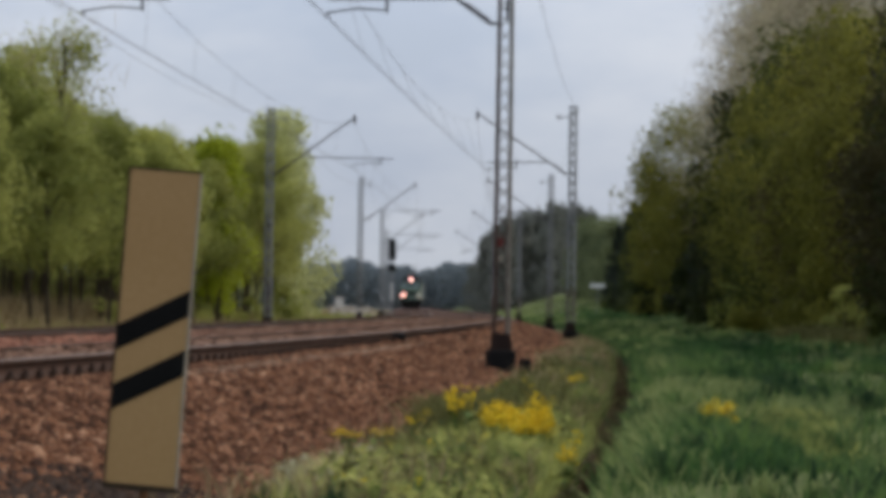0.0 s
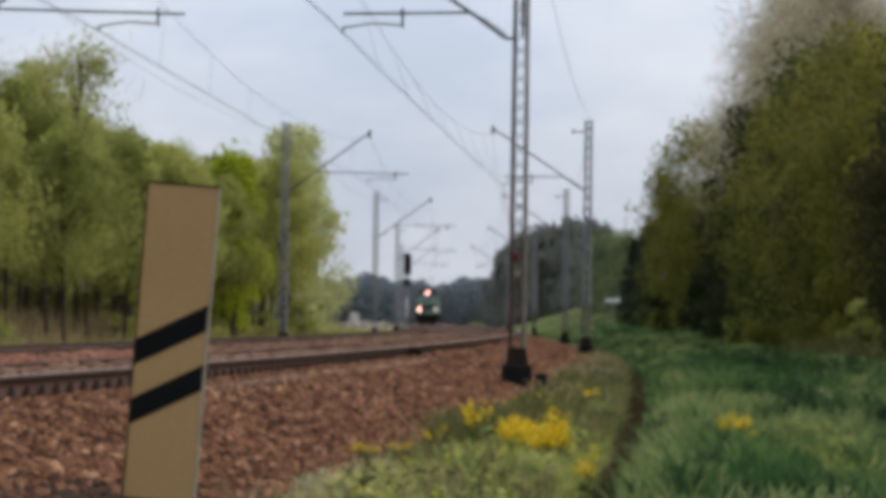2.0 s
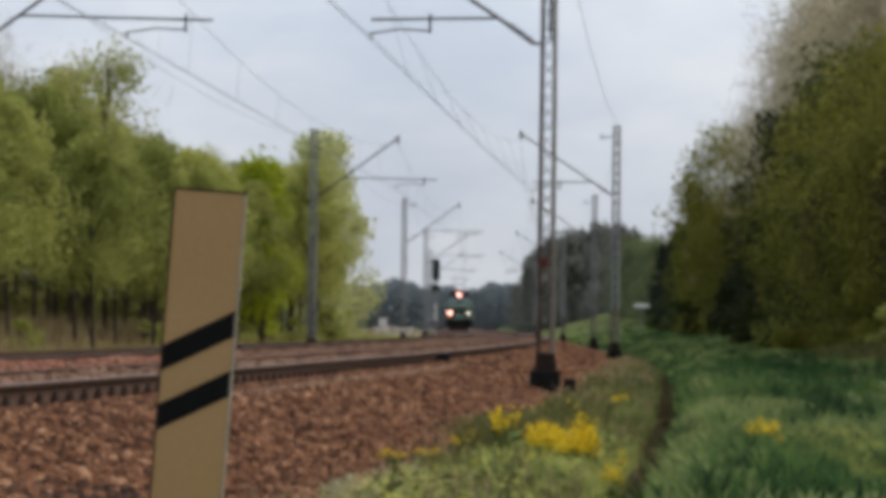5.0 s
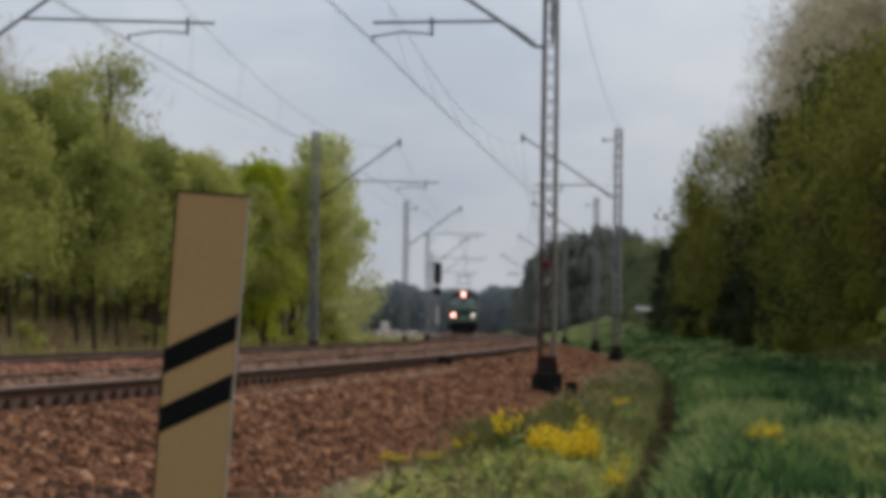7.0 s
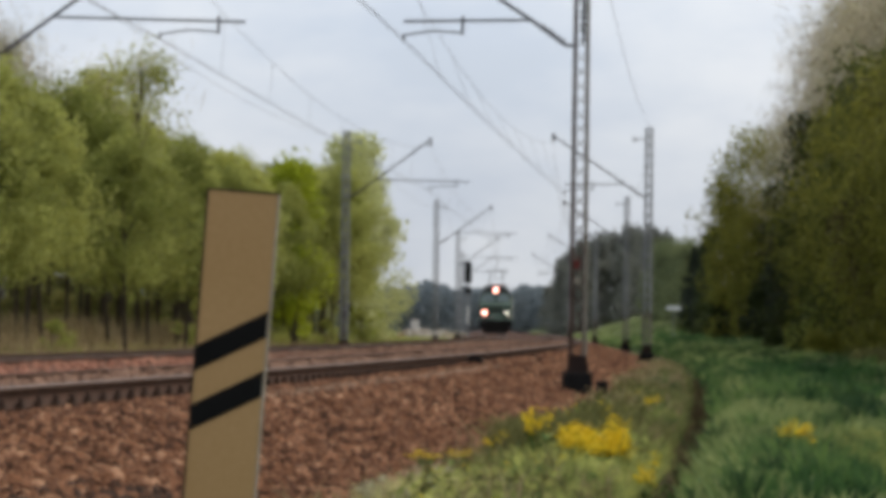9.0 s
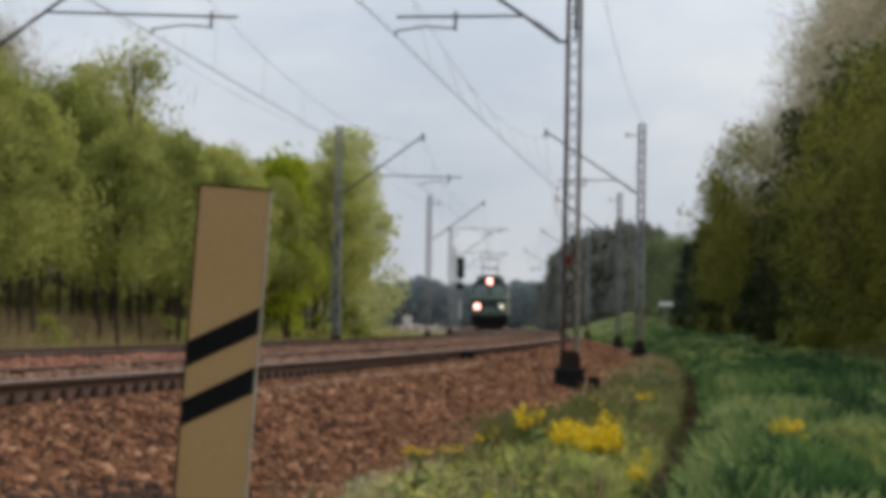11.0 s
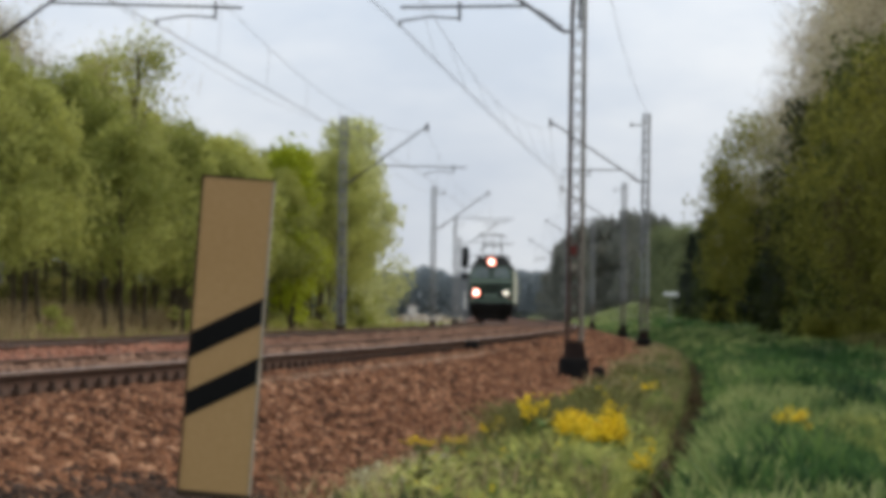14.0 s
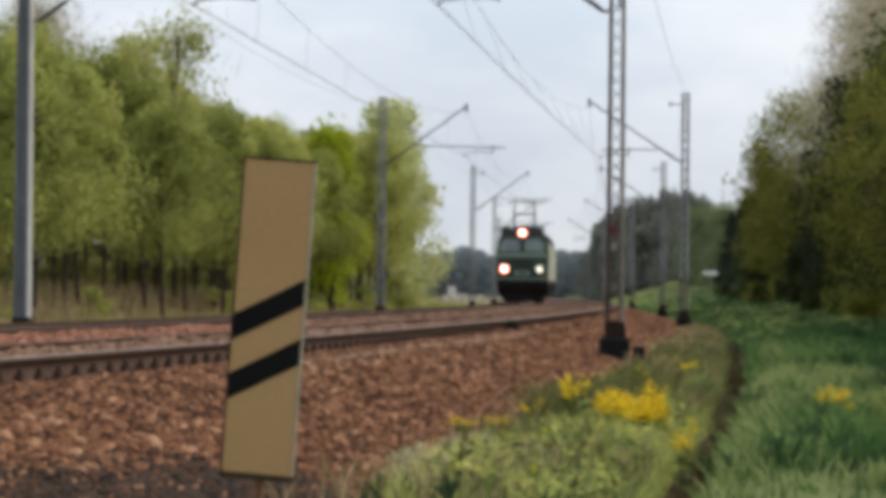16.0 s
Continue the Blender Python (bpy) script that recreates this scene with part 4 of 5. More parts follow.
def plant(kind, x, y, h, wide=1.0):
    s = h / HEIGHT[kind]
    m = pose(x, y, ground_at(x, y) - 0.05, 0, 0, float(RNG.uniform(0, 360))) @ Matrix.Diagonal((s ** 0.7 * wide, s ** 0.7 * wide, s, 1))
    if kind in PLACED:
        own = KINDS[kind].scale
        copy_thing(KINDS[kind], m @ Matrix.Diagonal((1 / own[0], 1 / own[1], 1 / own[2], 1)))
    else:
        PLACED.add(kind)
        KINDS[kind].matrix_basis = m


def plant_left_wood():
    """Young wood beyond the far track: an edge parallel to the line, then rows behind it."""
    bearing = (-0.20, -0.139, -0.129, -0.121, -0.107, -0.090, -0.075, -0.065, -0.046, -0.038)
    rise = (0.082, 0.076, 0.073, 0.063, 0.0565, 0.0505, 0.0475, 0.046, 0.051, 0.045)
    for back, step in ((0.0, 3.4), (3.2, 3.8), (6.5, 4.6)):
        y = 52.0 + back * 0.5
        while y < 208.0 + back * 0.6:
            yy = y + RNG.uniform(-1.3, 1.3)
            x = float(far_centre(yy)) - 7.4 - back + RNG.uniform(-0.9, 0.9)
            b = x / yy
            if -0.19 < b < -0.049:
                h = 1.1 + yy * float(np.interp(b, bearing, rise)) * RNG.uniform(0.76, 1.04)
                kind = str(RNG.choice(["light_a", "light_b", "light_c"], p=[0.50, 0.22, 0.28]))
                plant(kind, x, yy, h, 0.85)
            y += step * RNG.uniform(0.75, 1.25)
    for x, y, h in ((-22.4, 160.0, 6.0), (-25.4, 180.0, 6.5), (-19.8, 148.0, 5.0)):
        plant("thicket", x, y, h, 1.4)
    # a last row along the skyline
    for k in range(13):
        b = -0.128 + 0.0062 * k
        yy = 152.0 + RNG.uniform(-6, 6)
        plant(("light_a", "light_c", "light_b")[k % 3], b * yy, yy, 1.1 + yy * float(np.interp(b, bearing, rise)) * RNG.uniform(0.95, 1.02), 0.85)
    for x, y, h, kind in ((-12.9, 113.0, 10.4, "airy"), (-15.2, 122.0, 10.6, "airy"), (-16.8, 104.0, 9.6, "airy"), (-9.3, 136.0, 8.0, "lime"), (-9.5, 141.0, 7.4, "lime"), (-9.9, 191.0, 11.8, "pale"), (-9.6, 200.0, 12.4, "pale"), (-9.3, 207.0, 10.4, "pale"), (-9.0, 200.0, 4.4, "lime"), (-9.2, 194.0, 3.6, "lime"), (-18.5, 118.0, 11.6, "bare"), (-20.0, 128.0, 12.0, "bare")):
        plant(kind, x, y, h)
    for k in range(26):
        y = 80.0 + 5.0 * k + RNG.uniform(-1, 1)
        plant("bush_light" if k % 2 else "thicket", float(far_centre(y)) - 10.5 - 0.02 * y + RNG.uniform(-1.5, 1.5), y, RNG.uniform(1.0, 2.3), 1.2)
    for k in range(46):
        y = 72.0 + 3.6 * k + RNG.uniform(-1, 1)
        plant("thicket", float(far_centre(y)) - 25.0 - 0.04 * y + RNG.uniform(-2, 2), y, RNG.uniform(4.0, 6.0), 1.5)
    for k in range(40):
        y = 74.0 + 3.4 * k + RNG.uniform(-1, 1)
        plant("thicket", float(far_centre(y)) - 11.5 - 0.03 * y + RNG.uniform(-1.5, 1.5), y, RNG.uniform(1.6, 3.2), 1.2)
    for k in range(14):
        y = RNG.uniform(70, 205)
        plant("bush_light", float(far_centre(y)) - RNG.uniform(6.2, 8.5), y, RNG.uniform(0.9, 2.2))


def plant_right_wood():
    """Tall mixed wood along the far side of the meadow."""
    # the wood's skyline: rise over run, by bearing
    bearing = (0.030, 0.048, 0.0555, 0.0585, 0.0650, 0.0735, 0.0765, 0.085, 0.093, 0.13, 0.2)
    rise = (0.025, 0.027, 0.032, 0.043, 0.0570, 0.0585, 0.0585, 0.066, 0.085, 0.105, 0.12)
    for back, step in ((0.0, 6.0), (4.5, 7.5)):
        y = 104.0 + back
        while y < 420.0:
            yy = y + RNG.uniform(-2, 2)
            x = 17.9 + back + RNG.uniform(-1.0, 1.0)
            b = x / yy
            h = 1.5 - ground_at(x, yy) + yy * float(np.interp(b - 0.005, bearing, rise)) * RNG.uniform(0.90, 1.03)
            if 0.0590 < b < 0.0875:
                y += step
                continue
            if b > 0.0875:
                if back:
                    kind = str(RNG.choice(["olive", "bare"], p=[0.45, 0.55]))
                else:
                    kind = str(RNG.choice(["olive", "dense", "mid"], p=[0.42, 0.42, 0.16]))
                if kind != "bare":
                    h = 1.5 - ground_at(x, yy) + yy * float(np.interp(b, (0.087, 0.094, 0.104, 0.12, 0.2), (0.054, 0.066, 0.080, 0.090, 0.11))) * RNG.uniform(0.88, 1.04)
            else:
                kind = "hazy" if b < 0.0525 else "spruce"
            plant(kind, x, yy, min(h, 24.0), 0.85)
            y += step * RNG.uniform(0.8, 1.2)
    # the rounded tree that stands forward of the wood, its darker neighbours, and near-black conifers added as the
    # shade of the gap beside it
    for kind, x, y, h, wide in (("mid", 18.4, 262.0, 16.2, 0.92), ("mid", 19.5, 257.0, 14.6, 0.78), ("dense_b", 17.6, 270.0, 14.0, 0.72), ("dense", 17.2, 282.0, 9.5, 0.70),
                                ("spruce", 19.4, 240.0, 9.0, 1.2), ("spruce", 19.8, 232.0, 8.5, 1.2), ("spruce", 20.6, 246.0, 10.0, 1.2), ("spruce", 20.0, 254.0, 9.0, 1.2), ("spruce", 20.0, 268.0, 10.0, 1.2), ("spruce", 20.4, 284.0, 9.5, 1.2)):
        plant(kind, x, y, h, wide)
    for x, y, h in ((20.8, 196.0, 21.0), (21.5, 186.0, 21.5), (20.5, 178.0, 20.0), (23.0, 246.0, 22.0), (22.8, 256.0, 20.0), (22.0, 270.0, 18.6), (22.6, 232.0, 23.0), (21.6, 220.0, 23.5), (23.5, 225.0, 24.0), (21.0, 205.0, 22.5)):
        plant("bare", x, y, h, 1.15)
    for k in range(34):
        y = RNG.uniform(115, 320)
        kind = "bush" if RNG.uniform() < 0.7 or y > 180 else "bush_light"
        plant(kind, 16.9 + RNG.uniform(-0.6, 1.2), y, RNG.uniform(1.6, 4.0))
    for x, y, h in ((16.6, 178.0, 5.6), (16.4, 171.0, 4.6), (16.0, 132.0, 2.6), (15.7, 130.0, 2.2)):
        plant("bush_light", x, y, h)


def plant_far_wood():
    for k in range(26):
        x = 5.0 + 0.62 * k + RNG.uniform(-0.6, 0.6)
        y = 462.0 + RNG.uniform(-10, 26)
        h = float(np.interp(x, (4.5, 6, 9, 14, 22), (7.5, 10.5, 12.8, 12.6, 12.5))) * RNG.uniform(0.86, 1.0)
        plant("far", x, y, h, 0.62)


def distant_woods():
    """The woods that close the view, haze painted into their blue-grey leaves: one mass of foliage far down the line.
    """
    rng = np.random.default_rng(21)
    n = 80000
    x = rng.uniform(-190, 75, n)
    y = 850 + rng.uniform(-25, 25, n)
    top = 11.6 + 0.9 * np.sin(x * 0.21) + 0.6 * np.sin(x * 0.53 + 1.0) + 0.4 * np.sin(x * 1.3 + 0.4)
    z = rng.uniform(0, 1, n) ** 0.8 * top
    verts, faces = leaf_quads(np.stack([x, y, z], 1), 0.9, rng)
    return tagged(raw("distant_woods", verts, faces, LEAF_DISTANT), "woods toned blue-grey for haze, closing the end of the line", "woods", kind="stuff")


plant_left_wood()
plant_right_wood()
plant_far_wood()
distant_woods()
# unseen trees past the right edge of view, added to shade the meadow
for kind, x, y, h in (("dense", 18.4, 96.0, 15.0), ("olive", 18.9, 88.0, 16.5), ("dense_b", 18.0, 80.0, 14.5), ("dense", 18.8, 71.0, 15.5), ("olive", 18.5, 63.0, 15.0), ("dense_b", 18.2, 55.0, 14.0)):
    plant(kind, x, y, h)


# ---- ballast stones, grass and flowers ----
CUBE_V = np.array([(-1, -1, -1), (1, -1, -1), (1, 1, -1), (-1, 1, -1), (-1, -1, 1), (1, -1, 1), (1, 1, 1), (-1, 1, 1)], dtype=float)
CUBE_F = np.array([(0, 3, 2, 1), (4, 5, 6, 7), (0, 1, 5, 4), (1, 2, 6, 5), (2, 3, 7, 6), (3, 0, 4, 7)])


def stones(name, n, y, size, material, seed, label, lift=0.2, heap=None):
    rng = np.random.default_rng(seed)
    count = len(n)
    v = CUBE_V[None] * rng.uniform(0.55, 1.0, (count, 8, 3)) * rng.uniform(0.6, 1.15, (count, 1, 3))
    q = rng.normal(size=(count, 4))
    q /= np.linalg.norm(q, axis=1, keepdims=True)
    w, a, b, c = q.T
    rot = np.stack([1 - 2 * (b * b + c * c), 2 * (a * b - c * w), 2 * (a * c + b * w), 2 * (a * b + c * w), 1 - 2 * (a * a + c * c), 2 * (b * c - a * w), 2 * (a * c - b * w), 2 * (b * c + a * w), 1 - 2 * (a * a + b * b)], -1).reshape(-1, 3, 3)
    v = np.einsum("nij,nkj->nki", rot, v) * (np.asarray(size) * 0.5 * rng.uniform(0.6, 1.35, count))[:, None, None]
    z = ground_z(n, y) + np.asarray(size) * lift * rng.uniform(0.2, 1.0, count)
    if heap is not None:
        z = z + heap
    v += np.stack([near_rail(y) + n, y, z], -1)[:, None, :]
    faces = (CUBE_F[None] + (np.arange(count) * 8)[:, None, None]).reshape(-1, 4)
    return tagged(raw(name, v.reshape(-1, 3), faces, material), label, "ballast", kind="stuff")


def spread_ballast():
    rng = np.random.default_rng(5)
    k = 38000
    y = 15.5 * (62 / 15.5) ** rng.uniform(0, 1, k)
    n = rng.uniform(0.15, 3.25, k) - 0.35 * rng.uniform(0, 1, k) ** 4
    stones("ballast_stones", n, y, 0.068, STONE, 51, "loose brown crushed-stone ballast on the track shoulder")
    k = 9000
    y = rng.uniform(60, 150, k)
    stones("ballast_stones", rng.uniform(0.1, 3.0, k), y, 0.11, STONE, 52, "loose brown crushed-stone ballast on the track shoulder")
    # strip of paler stones: sunlight on the shoulder's crest, put in by colour
    k = 2600
    y = 32 * (110 / 32) ** rng.uniform(0, 1, k)
    stones("shoulder_stones", rng.normal(0.80, 0.06, k), y, 0.07, CREST_STONE, 56, "paler stones painting the lit crest of the ballast shoulder")
    k = 14000
    y = 22 * (150 / 22) ** rng.uniform(0, 1, k)
    n = rng.uniform(-8.2, -0.1, k)
    red = (n < np.interp(y, (30, 60), (-1.7, -3.4)) + rng.normal(0, 0.3, k)) & (y < 62 + rng.normal(0, 8, k))
    stones("ballast_stones", n[red], y[red], 0.07, RUST_STONE, 53, "rust-reddened ballast of the far track")
    stones("ballast_stones", n[~red], y[~red], 0.07, BED_STONE, 57, "grey-brown ballast between the rails")
    # patch of darker stones low on the slope
    k = 6500
    y = rng.uniform(16.2, 20.6, k) + rng.normal(0, 0.25, k)
    n = 2.50 + rng.normal(0, 0.26, k) - 0.11 * (18.8 - y)
    stones("dark_ballast", n, y, 0.06, DARK_STONE, 55, "patch of darker ballast stones", lift=0.45)
    k = 700
    y = 282 + rng.uniform(-4, 4, k)
    n = -8.6 - float(far_centre(282.0)) - SPACING - GAUGE + rng.normal(0.9, 0.9, k)
    stones("rubble_heap", n, y, 0.22, PALE_STONE, 54, "low heap of pale rubble beside the cabinet", heap=rng.uniform(0, 1.0, k) * np.exp(-((y - 282) / 3) ** 2))


spread_ballast()


def blades(name, n, y, height, width, material, seed, label, lean=0.35, category="grass"):
    rng = np.random.default_rng(seed)
    count = len(n)
    base = np.stack([near_rail(y) + n, y, ground_z(n, y) - 0.03], -1)
    az = rng.uniform(0, 2 * np.pi, count)
    side = np.stack([np.cos(az), np.sin(az), np.zeros(count)], -1)
    tip = np.stack([rng.normal(0, lean, count), rng.normal(0, lean, count), np.ones(count)], -1) * height[:, None]
    w = (np.asarray(width) * rng.uniform(0.6, 1.3, count))[:, None]
    mid = base + tip * np.array([0.35, 0.35, 0.62])
    verts = np.stack([base - side * w * 0.5, base + side * w * 0.5, mid + side * w * 0.42, mid - side * w * 0.42, base + tip], 1).reshape(-1, 3)
    o = (np.arange(count) * 5)[:, None]
    tri = np.concatenate([o + np.array([[0, 1, 2]]), o + np.array([[0, 2, 3]]), o + np.array([[3, 2, 4]])], 0)
    return tagged(raw(name, verts, tri, material), label, category, kind="stuff")


def patchy(n, y, seed):
    a = 1.7 * seed
    return 0.5 + 0.25 * np.sin(0.9 * n + 0.23 * y + a) + 0.25 * np.sin(1.7 * n - 0.41 * y + 2 * a)


def sow_grass():
    rng = np.random.default_rng(9)
    k = 84000
    y = 17 * (330 / 17) ** rng.uniform(0, 1, k)
    n = rng.uniform(4.3, 20.5, k)
    keep = (np.abs(n + near_rail(y)) < 0.16 * y + 4) & (n - ditch_shift(y) > 4.62)
    n, y = n[keep], y[keep]
    h = (0.09 + 0.22 * patchy(n, y, 1)) * rng.uniform(0.6, 1.25, len(n))
    blades("meadow_grass", n, y, h, 0.012 + 0.00045 * y, GRASS, 91, "lush green meadow grass beside the ditch", lean=0.55)
    k = 34000
    y = 17 * (130 / 17) ** rng.uniform(0, 1, k)
    foot = np.interp(y, (19, 30, 60), (3.16, 3.10, 2.85))
    n = foot + (4.28 + ditch_shift(y) - foot) * rng.uniform(0, 1, k) ** 0.8
    h = (0.10 + 0.24 * patchy(n, y, 2)) * rng.uniform(0.5, 1.2, k) * np.interp(n - foot, (0, 0.5), (0.4, 1.0))
    near = y < 40 + rng.normal(0, 4, k)
    blades("verge_grass", n[near], y[near], h[near], 0.011 + 0.0004 * y[near], LIME_GRASS, 92, "pale yellow-green grass at the foot of the ballast", lean=0.5)
    blades("verge_grass", n[~near], y[~near], h[~near], 0.011 + 0.0004 * y[~near], OLIVE_GRASS, 98, "dull olive grass between the mast and the ditch", lean=0.5)
    k = 1800
    y = 17 * (140 / 17) ** rng.uniform(0, 1, k)
    n = 2.95 + (1.25 + ditch_shift(y)) * rng.uniform(0, 1, k)
    h = (0.2 + 0.25 * patchy(n, y, 3)) * rng.uniform(0.5, 1.2, k)
    blades("dry_grass", n, y, h, 0.008 + 0.0003 * y, DRY_GRASS, 93, "dry straw-coloured grass at the foot of the ballast")
    k = 6500
    y = rng.uniform(20, 52, k)
    n = 3.15 + (1.05 + ditch_shift(y)) * rng.uniform(0, 1, k)
    h = rng.uniform(0.15, 0.5, k) * patchy(n * 2, y * 3, 5)
    blades("tall_weeds", n, y, h, 0.010, WEED, 97, "olive-brown weed stalks among the flowers", lean=0.25, category="weeds")
    k = 7000
    y = 17 * (110 / 17) ** rng.uniform(0, 1, k)
    n = 4.45 + ditch_shift(y) + rng.normal(0, 1, k) * np.interp(y, (20, 60), (0.045, 0.085))
    blades("dead_stalks", n, y, 0.32 * patchy(n * 0.3, y * 2, 4) * rng.uniform(0.4, 1.2, k) + 0.05, 0.008 + 0.0003 * y, DEAD_STALK, 96, "dark dead stalks along the ditch", category="weeds")
    k = 34000
    y = 45 * (330 / 45) ** rng.uniform(0, 1, k)
    n = rng.uniform(-17.0, -8.6, k)
    h = rng.uniform(0.3, 1.5, k) * np.interp(n, (-14.0, -11.5, -9.5), (1, 0.5, 0.4)) * np.interp(y, (120, 200), (1, 0.45))
    blades("dry_grass", n, y, h, 0.02 + 0.0004 * y, DRY_GRASS, 94, "dry brown grass along the edge of the wood")
    k = 5000
    y = 45 * (280 / 45) ** rng.uniform(0, 1, k)
    blades("verge_grass", rng.uniform(-16.0, -8.8, k), y, rng.uniform(0.2, 0.7, k), 0.02 + 0.0004 * y, LIME_GRASS, 95, "green grass along the edge of the wood")


sow_grass()


def tuft_spots(rng, count, y0, y1, n_lo, n_hi, per):
    """Blades gathered into tufts: their places, and one size and lushness for each tuft."""
    y = y0 * (y1 / y0) ** rng.uniform(0, 1, count)
    n = rng.uniform(n_lo, n_hi, count) + ditch_shift(y)
    size = rng.uniform(0.5, 1.3, count)
    wide = (0.05 + 0.0022 * y) * size
    yy = np.repeat(y, per) + rng.normal(0, 1, count * per) * np.repeat(wide, per) * 1.2
    nn = np.repeat(n, per) + rng.normal(0, 1, count * per) * np.repeat(wide, per)
    away = np.exp(-((nn - np.repeat(n, per)) / np.repeat(wide, per)) ** 2 / 2)
    return nn, yy, np.repeat(size, per) * (0.45 + 0.55 * away)


def sow_tufts():
    rng = np.random.default_rng(41)
    # field_grass: its lighter green puts sun on the far field
    for name, count, y0, y1, lo, hi, per, tall, material, seed, label in (
            ("grass_tufts", 260, 20, 150, 4.85, 13.0, 60, 0.30, FIELD_GRASS, 1, "pale green grass tufts in the meadow"),
            ("grass_tufts", 360, 20, 150, 4.9, 16.0, 60, 0.40, GRASS, 2, "dark green grass tufts in the meadow"),
            ("grass_tufts", 90, 60, 135, 4.75, 6.0, 40, 0.20, FIELD_GRASS, 3, "light grass on the spoil bank of the ditch"),
            ("verge_tufts", 150, 19, 60, 3.0, 4.1, 50, 0.28, LIME_GRASS, 4, "yellow-green tufts between ballast and ditch"),
            ("tall_weeds", 34, 26, 46, 3.0, 3.9, 40, 0.46, WEED, 9, "olive-brown weed clumps among the flowers"),
            ("verge_tufts", 150, 19, 90, 2.9, 4.1, 50, 0.28, GRASS, 5, "dark green tufts between ballast and ditch"),
            ("verge_tufts", 90, 20.5, 25, 2.85, 3.4, 60, 0.26, PALE_GRASS, 7, "cream-green seeding grass at the foot of the ballast"),
            ("field_grass", 500, 130, 420, 5.2, 16.0, 30, 0.30, FIELD_GRASS, 8, "light green grass for the sunlit far field"),
            ("dry_tufts", 90, 52, 115, 2.8, 3.9, 40, 0.26, DRY_GRASS, 6, "straw-coloured tufts past the mast's footing")):
        n, y, size = tuft_spots(rng, count, y0, y1, lo, hi, per)
        blades(name, n, y, tall * size * rng.uniform(0.6, 1.15, len(n)), 0.010 + 0.0004 * y, material, 300 + seed, label, lean=0.45)


sow_tufts()


def sow_patches():
    """Broad patches of lusher or paler grass, whose colours paint sun and shade on the swells of the meadow."""
    rng = np.random.default_rng(63)
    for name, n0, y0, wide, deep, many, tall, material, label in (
            ("light_grass", 6.20, 136.0, 1.00, 12.0, 9000, 0.26, FIELD_GRASS, "pale grass for the sunlit swell of the bank"),
            ("deep_grass", 6.23, 88.8, 1.63, 25.9, 4200, 0.28, DEEP_GRASS, "deep green grass for the shade behind the ditch bank"),
            ("deep_grass", 8.16, 90.4, 3.00, 27.1, 8000, 0.32, DEEP_GRASS, "deep green grass for the shaded dip of the meadow"),
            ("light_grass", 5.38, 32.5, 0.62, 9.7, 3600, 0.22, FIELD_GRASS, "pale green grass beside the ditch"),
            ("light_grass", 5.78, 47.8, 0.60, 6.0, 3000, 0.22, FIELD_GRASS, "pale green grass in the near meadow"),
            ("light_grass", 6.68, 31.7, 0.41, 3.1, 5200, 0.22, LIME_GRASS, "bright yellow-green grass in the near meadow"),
            ("deep_grass", 6.17, 26.8, 0.37, 3.4, 2600, 0.24, DEEP_GRASS, "deep green grass for a shaded patch of the near meadow"),
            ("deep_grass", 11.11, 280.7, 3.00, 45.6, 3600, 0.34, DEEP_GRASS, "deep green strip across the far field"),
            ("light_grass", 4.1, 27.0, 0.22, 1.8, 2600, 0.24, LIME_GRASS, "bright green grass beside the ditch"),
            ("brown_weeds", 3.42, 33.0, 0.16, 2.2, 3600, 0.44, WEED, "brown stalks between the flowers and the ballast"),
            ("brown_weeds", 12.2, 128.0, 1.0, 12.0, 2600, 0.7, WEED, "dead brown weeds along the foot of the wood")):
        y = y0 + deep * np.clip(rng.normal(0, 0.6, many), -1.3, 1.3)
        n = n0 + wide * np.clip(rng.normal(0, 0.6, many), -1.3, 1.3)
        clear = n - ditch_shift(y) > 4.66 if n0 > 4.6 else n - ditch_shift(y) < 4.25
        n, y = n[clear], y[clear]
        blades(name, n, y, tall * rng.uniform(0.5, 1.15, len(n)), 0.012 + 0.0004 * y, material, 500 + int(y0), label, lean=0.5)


sow_patches()


def make_flower(seed, h):
    rng = np.random.default_rng(seed)
    plant_ob = thing("yellow_flower", pose(0, 0, 0), "tall yellow-flowering weed in the rough grass", "flower", "yellow flowers on the verge")
    stems, tops = bmesh.new(), []
    for i in range(6):
        a = rng.uniform(0, 2 * np.pi)
        r = rng.uniform(0.03, 0.13)
        top = (r * math.cos(a), r * math.sin(a), h * rng.uniform(0.74, 1.0))
        rod(stems, (0, 0, -0.05), (top[0] * 0.5, top[1] * 0.5, top[2] * 0.6), 0.006, 0.005, 5)
        rod(stems, (top[0] * 0.5, top[1] * 0.5, top[2] * 0.6), top, 0.005, 0.003, 5)
        tops.append(top)
    part("stem", stems, STEM, plant_ob)
    pts = np.concatenate([np.array(p) + rng.normal(0, 1, (32, 3)) * np.array([0.030, 0.030, 0.042]) for p in tops])
    verts, faces = leaf_quads(pts, 0.026, rng, 1.2)
    raw("blossom", verts, faces, PETAL, plant_ob)
    pts = np.stack([rng.normal(0, 0.06, 70), rng.normal(0, 0.06, 70), rng.uniform(0.0, 0.7, 70) * h], 1)
    verts, faces = leaf_quads(pts, 0.045, rng, 2.4)
    raw("leaves", verts, faces, STEM, plant_ob)
    return plant_ob


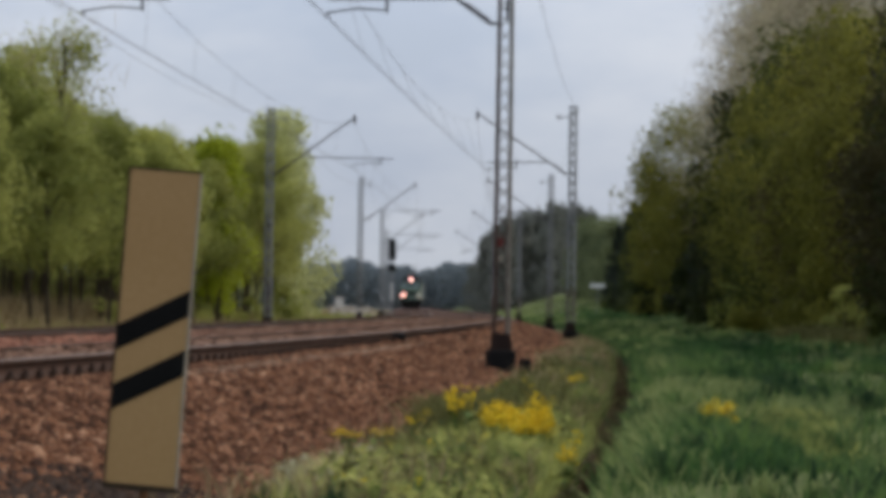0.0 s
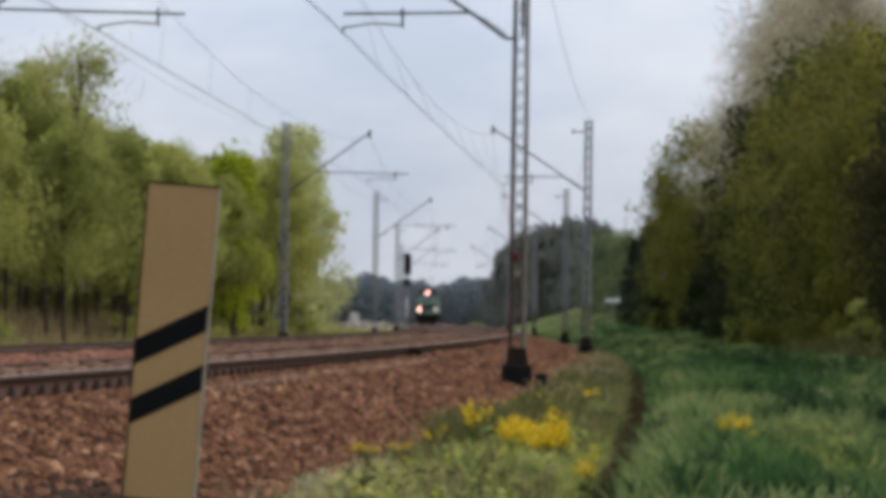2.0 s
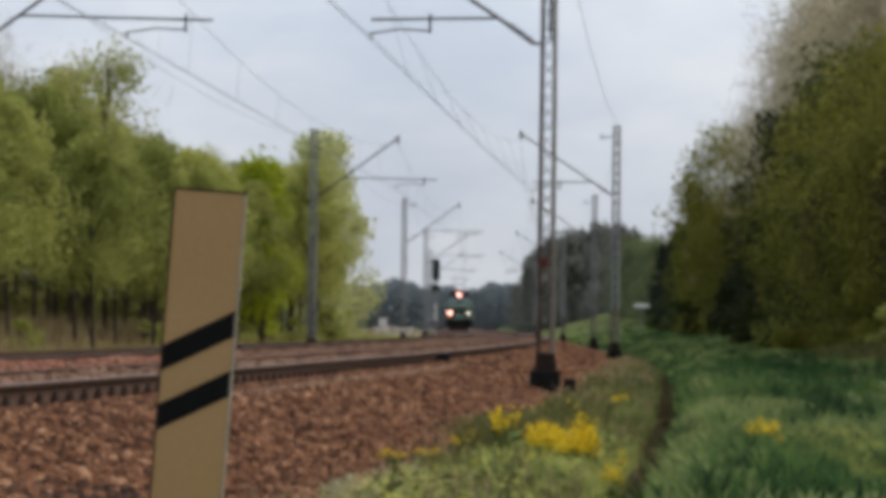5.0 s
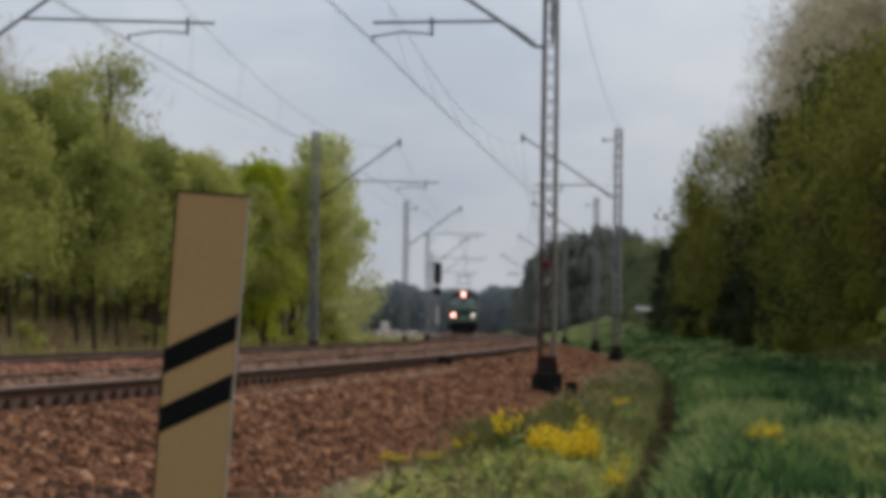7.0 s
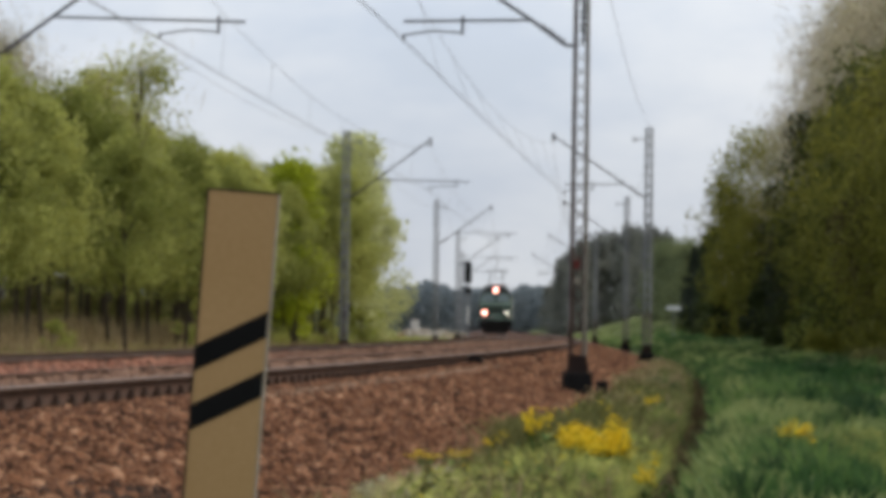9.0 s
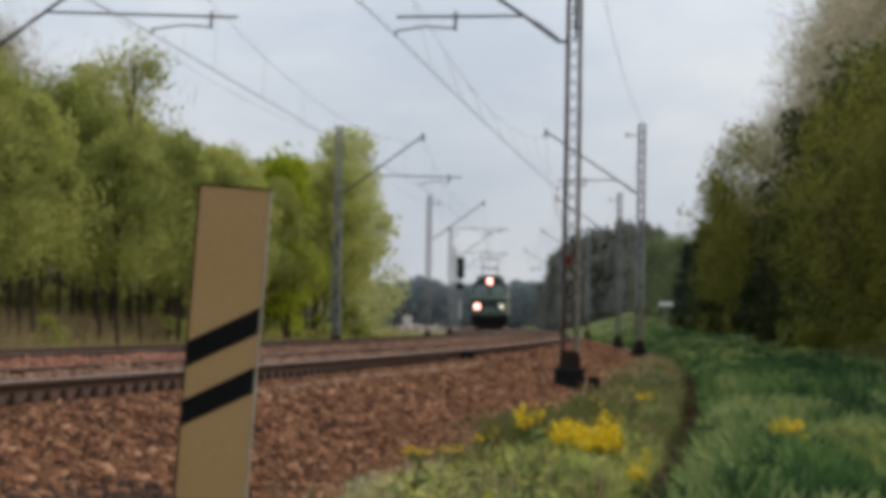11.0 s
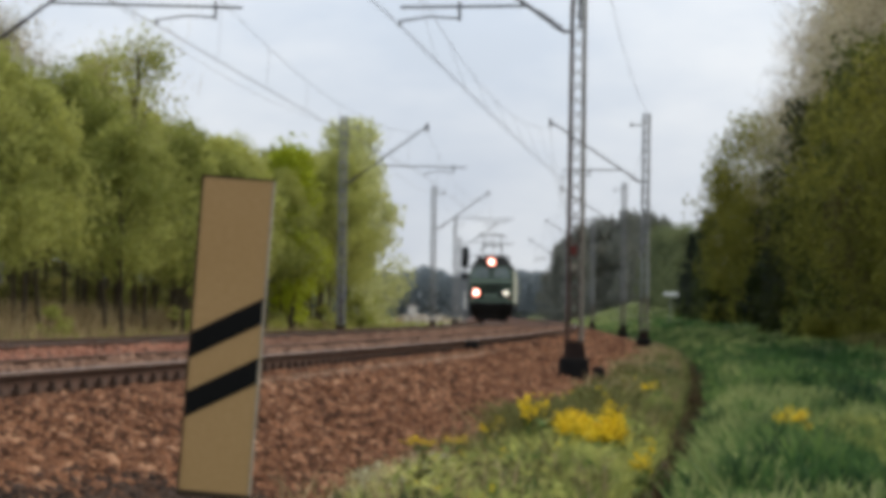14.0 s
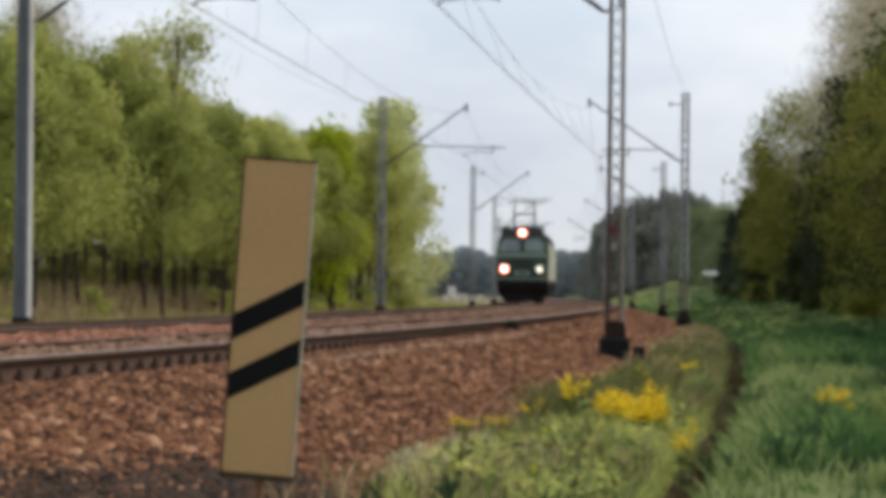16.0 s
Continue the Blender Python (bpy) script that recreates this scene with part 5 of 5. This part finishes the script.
def plant_flowers():
    """Clumps along the verge between ballast and ditch, a few in the meadow."""
    kinds = [make_flower(31 + k, 0.6) for k in range(4)]
    used = set()
    spots = []
    rng = np.random.default_rng(15)
    for x, y, top, many, wide in ((0.68, 30.0, 0.70, 12, 0.17), (0.88, 30.5, 0.70, 3, 0.06), (0.17, 30.0, 0.76, 1, 0.04), (-0.22, 30.2, 0.62, 1, 0.05), (-0.46, 29.0, 0.42, 1, 0.1), (-0.72, 28.0, 0.34, 1, 0.1), (-0.26, 26.5, 0.30, 3, 0.12), (1.10, 27.6, 0.44, 1, 0.06), (0.92, 30.5, 0.58, 1, 0.08), (2.64, 32.0, 0.76, 3, 0.08), (2.74, 31.2, 0.62, 1, 0.08), (2.42, 31.0, 0.50, 1, 0.06), (1.6, 52.0, 0.50, 2, 0.4)):
        for i in range(many):
            spots.append((x + rng.normal(0, wide * 0.6), y + rng.normal(0, 0.35), top + rng.uniform(-0.22 if many > 5 else -0.12, 0.04)))
    for x, y, top in spots:
        k = int(RNG.integers(0, 4))
        g = ground_at(x, y)
        s = max((top - g) / 0.6, 0.3)
        m = pose(x, y, g - 0.01, 0, 0, float(RNG.uniform(0, 360))) @ Matrix.Diagonal((1, 1, s, 1))
        if k in used:
            copy_thing(kinds[k], m @ Matrix.Diagonal((1, 1, 1 / kinds[k].scale[2], 1)))
        else:
            used.add(k)
            kinds[k].matrix_basis = m


plant_flowers()


def cream_seed_heads():
    rng = np.random.default_rng(77)
    y = rng.uniform(20.8, 25.0, 130)
    n = 3.15 + 0.5 * rng.uniform(0, 1, 130)
    z = ground_z(n, y) + rng.uniform(0.05, 0.26, 130)
    verts, faces = leaf_quads(np.repeat(np.stack([near_rail(y) + n, y, z], -1), 5, 0) + rng.normal(0, 0.02, (650, 3)), 0.034, rng, 1.3)
    return tagged(raw("seed_heads", verts, faces, SEED), "cream seed heads in the grass by the ballast", "weeds", kind="stuff")


cream_seed_heads()


def leafy_weeds():
    """Broad-leaved weeds and small yellow heads among the verge grass."""
    rng = np.random.default_rng(88)
    for name, many, y0, y1, lo, hi, tall, size, material, label in (
            ("verge_weeds", 2600, 20.5, 36, 3.2, 4.2, 0.30, 0.050, LIME_GRASS, "bright green broad-leaved weeds on the verge"),
            ("verge_weeds", 1700, 20.5, 40, 3.2, 4.3, 0.26, 0.050, WEED, "olive broad-leaved weeds on the verge"),
            ("verge_weeds", 1500, 30, 70, 3.0, 3.9, 0.30, 0.060, WEED, "olive-brown weeds towards the mast's footing"),
            ("small_blossoms", 160, 21, 30, 3.1, 3.9, 0.34, 0.024, PETAL, "scattered small yellow blossoms in the verge grass"),
            ("small_blossoms", 60, 32, 60, 2.9, 4.0, 0.40, 0.034, PETAL, "scattered small yellow blossoms in the verge grass")):
        y = rng.uniform(y0, y1, many)
        n = rng.uniform(lo, hi, many) + 0.6 * ditch_shift(y)
        z = ground_z(n, y) + tall * rng.uniform(0.1, 1.0, many) * (0.35 + 0.65 * patchy(n * 2, y * 2, 7 + tall * 10))
        at = np.repeat(np.stack([near_rail(y) + n, y, z], -1), 4, 0)
        verts, faces = leaf_quads(at + rng.normal(0, size * 0.9, at.shape), size, rng, 1.8)
        tagged(raw(name, verts, faces, material), label, "weeds", kind="stuff")


leafy_weeds()


# ---- sleepers, piece by piece ----
def lay_sleepers():
    body, iron = sleeper_data()
    for track, shift, first, last in (NEAR_TRACK, FAR_TRACK):
        y = float(first)
        while y < last:
            s = new("sleeper", body)
            s.parent = track
            s.matrix_basis = pose(float(far_centre(y)) + shift, y, RAIL_Z - 0.196, 0, 0, -math.degrees(math.atan(float(far_slope(y)))))
            for side in (-1, 1):
                f = new("rail_fastening", iron)
                f.parent = s
                f.matrix_basis = pose(side * GAUGE, 0, 0.0)
            y += 0.6


lay_sleepers()


def motions():
    """The locomotive runs towards the viewer along the far track at a steady speed."""
    rows = []
    for k in range(17):
        y = 433.0 - 15.63 * k
        heading = math.degrees(math.atan(float(far_centre(y + 13.0) - far_centre(y + 3.0)) / 10.0))
        rows.append((float(k), pose(float(far_centre(y)), y, RAIL_Z, 0, 0, -heading - 0.8)))
    walk(LOCO, rows)


motions()
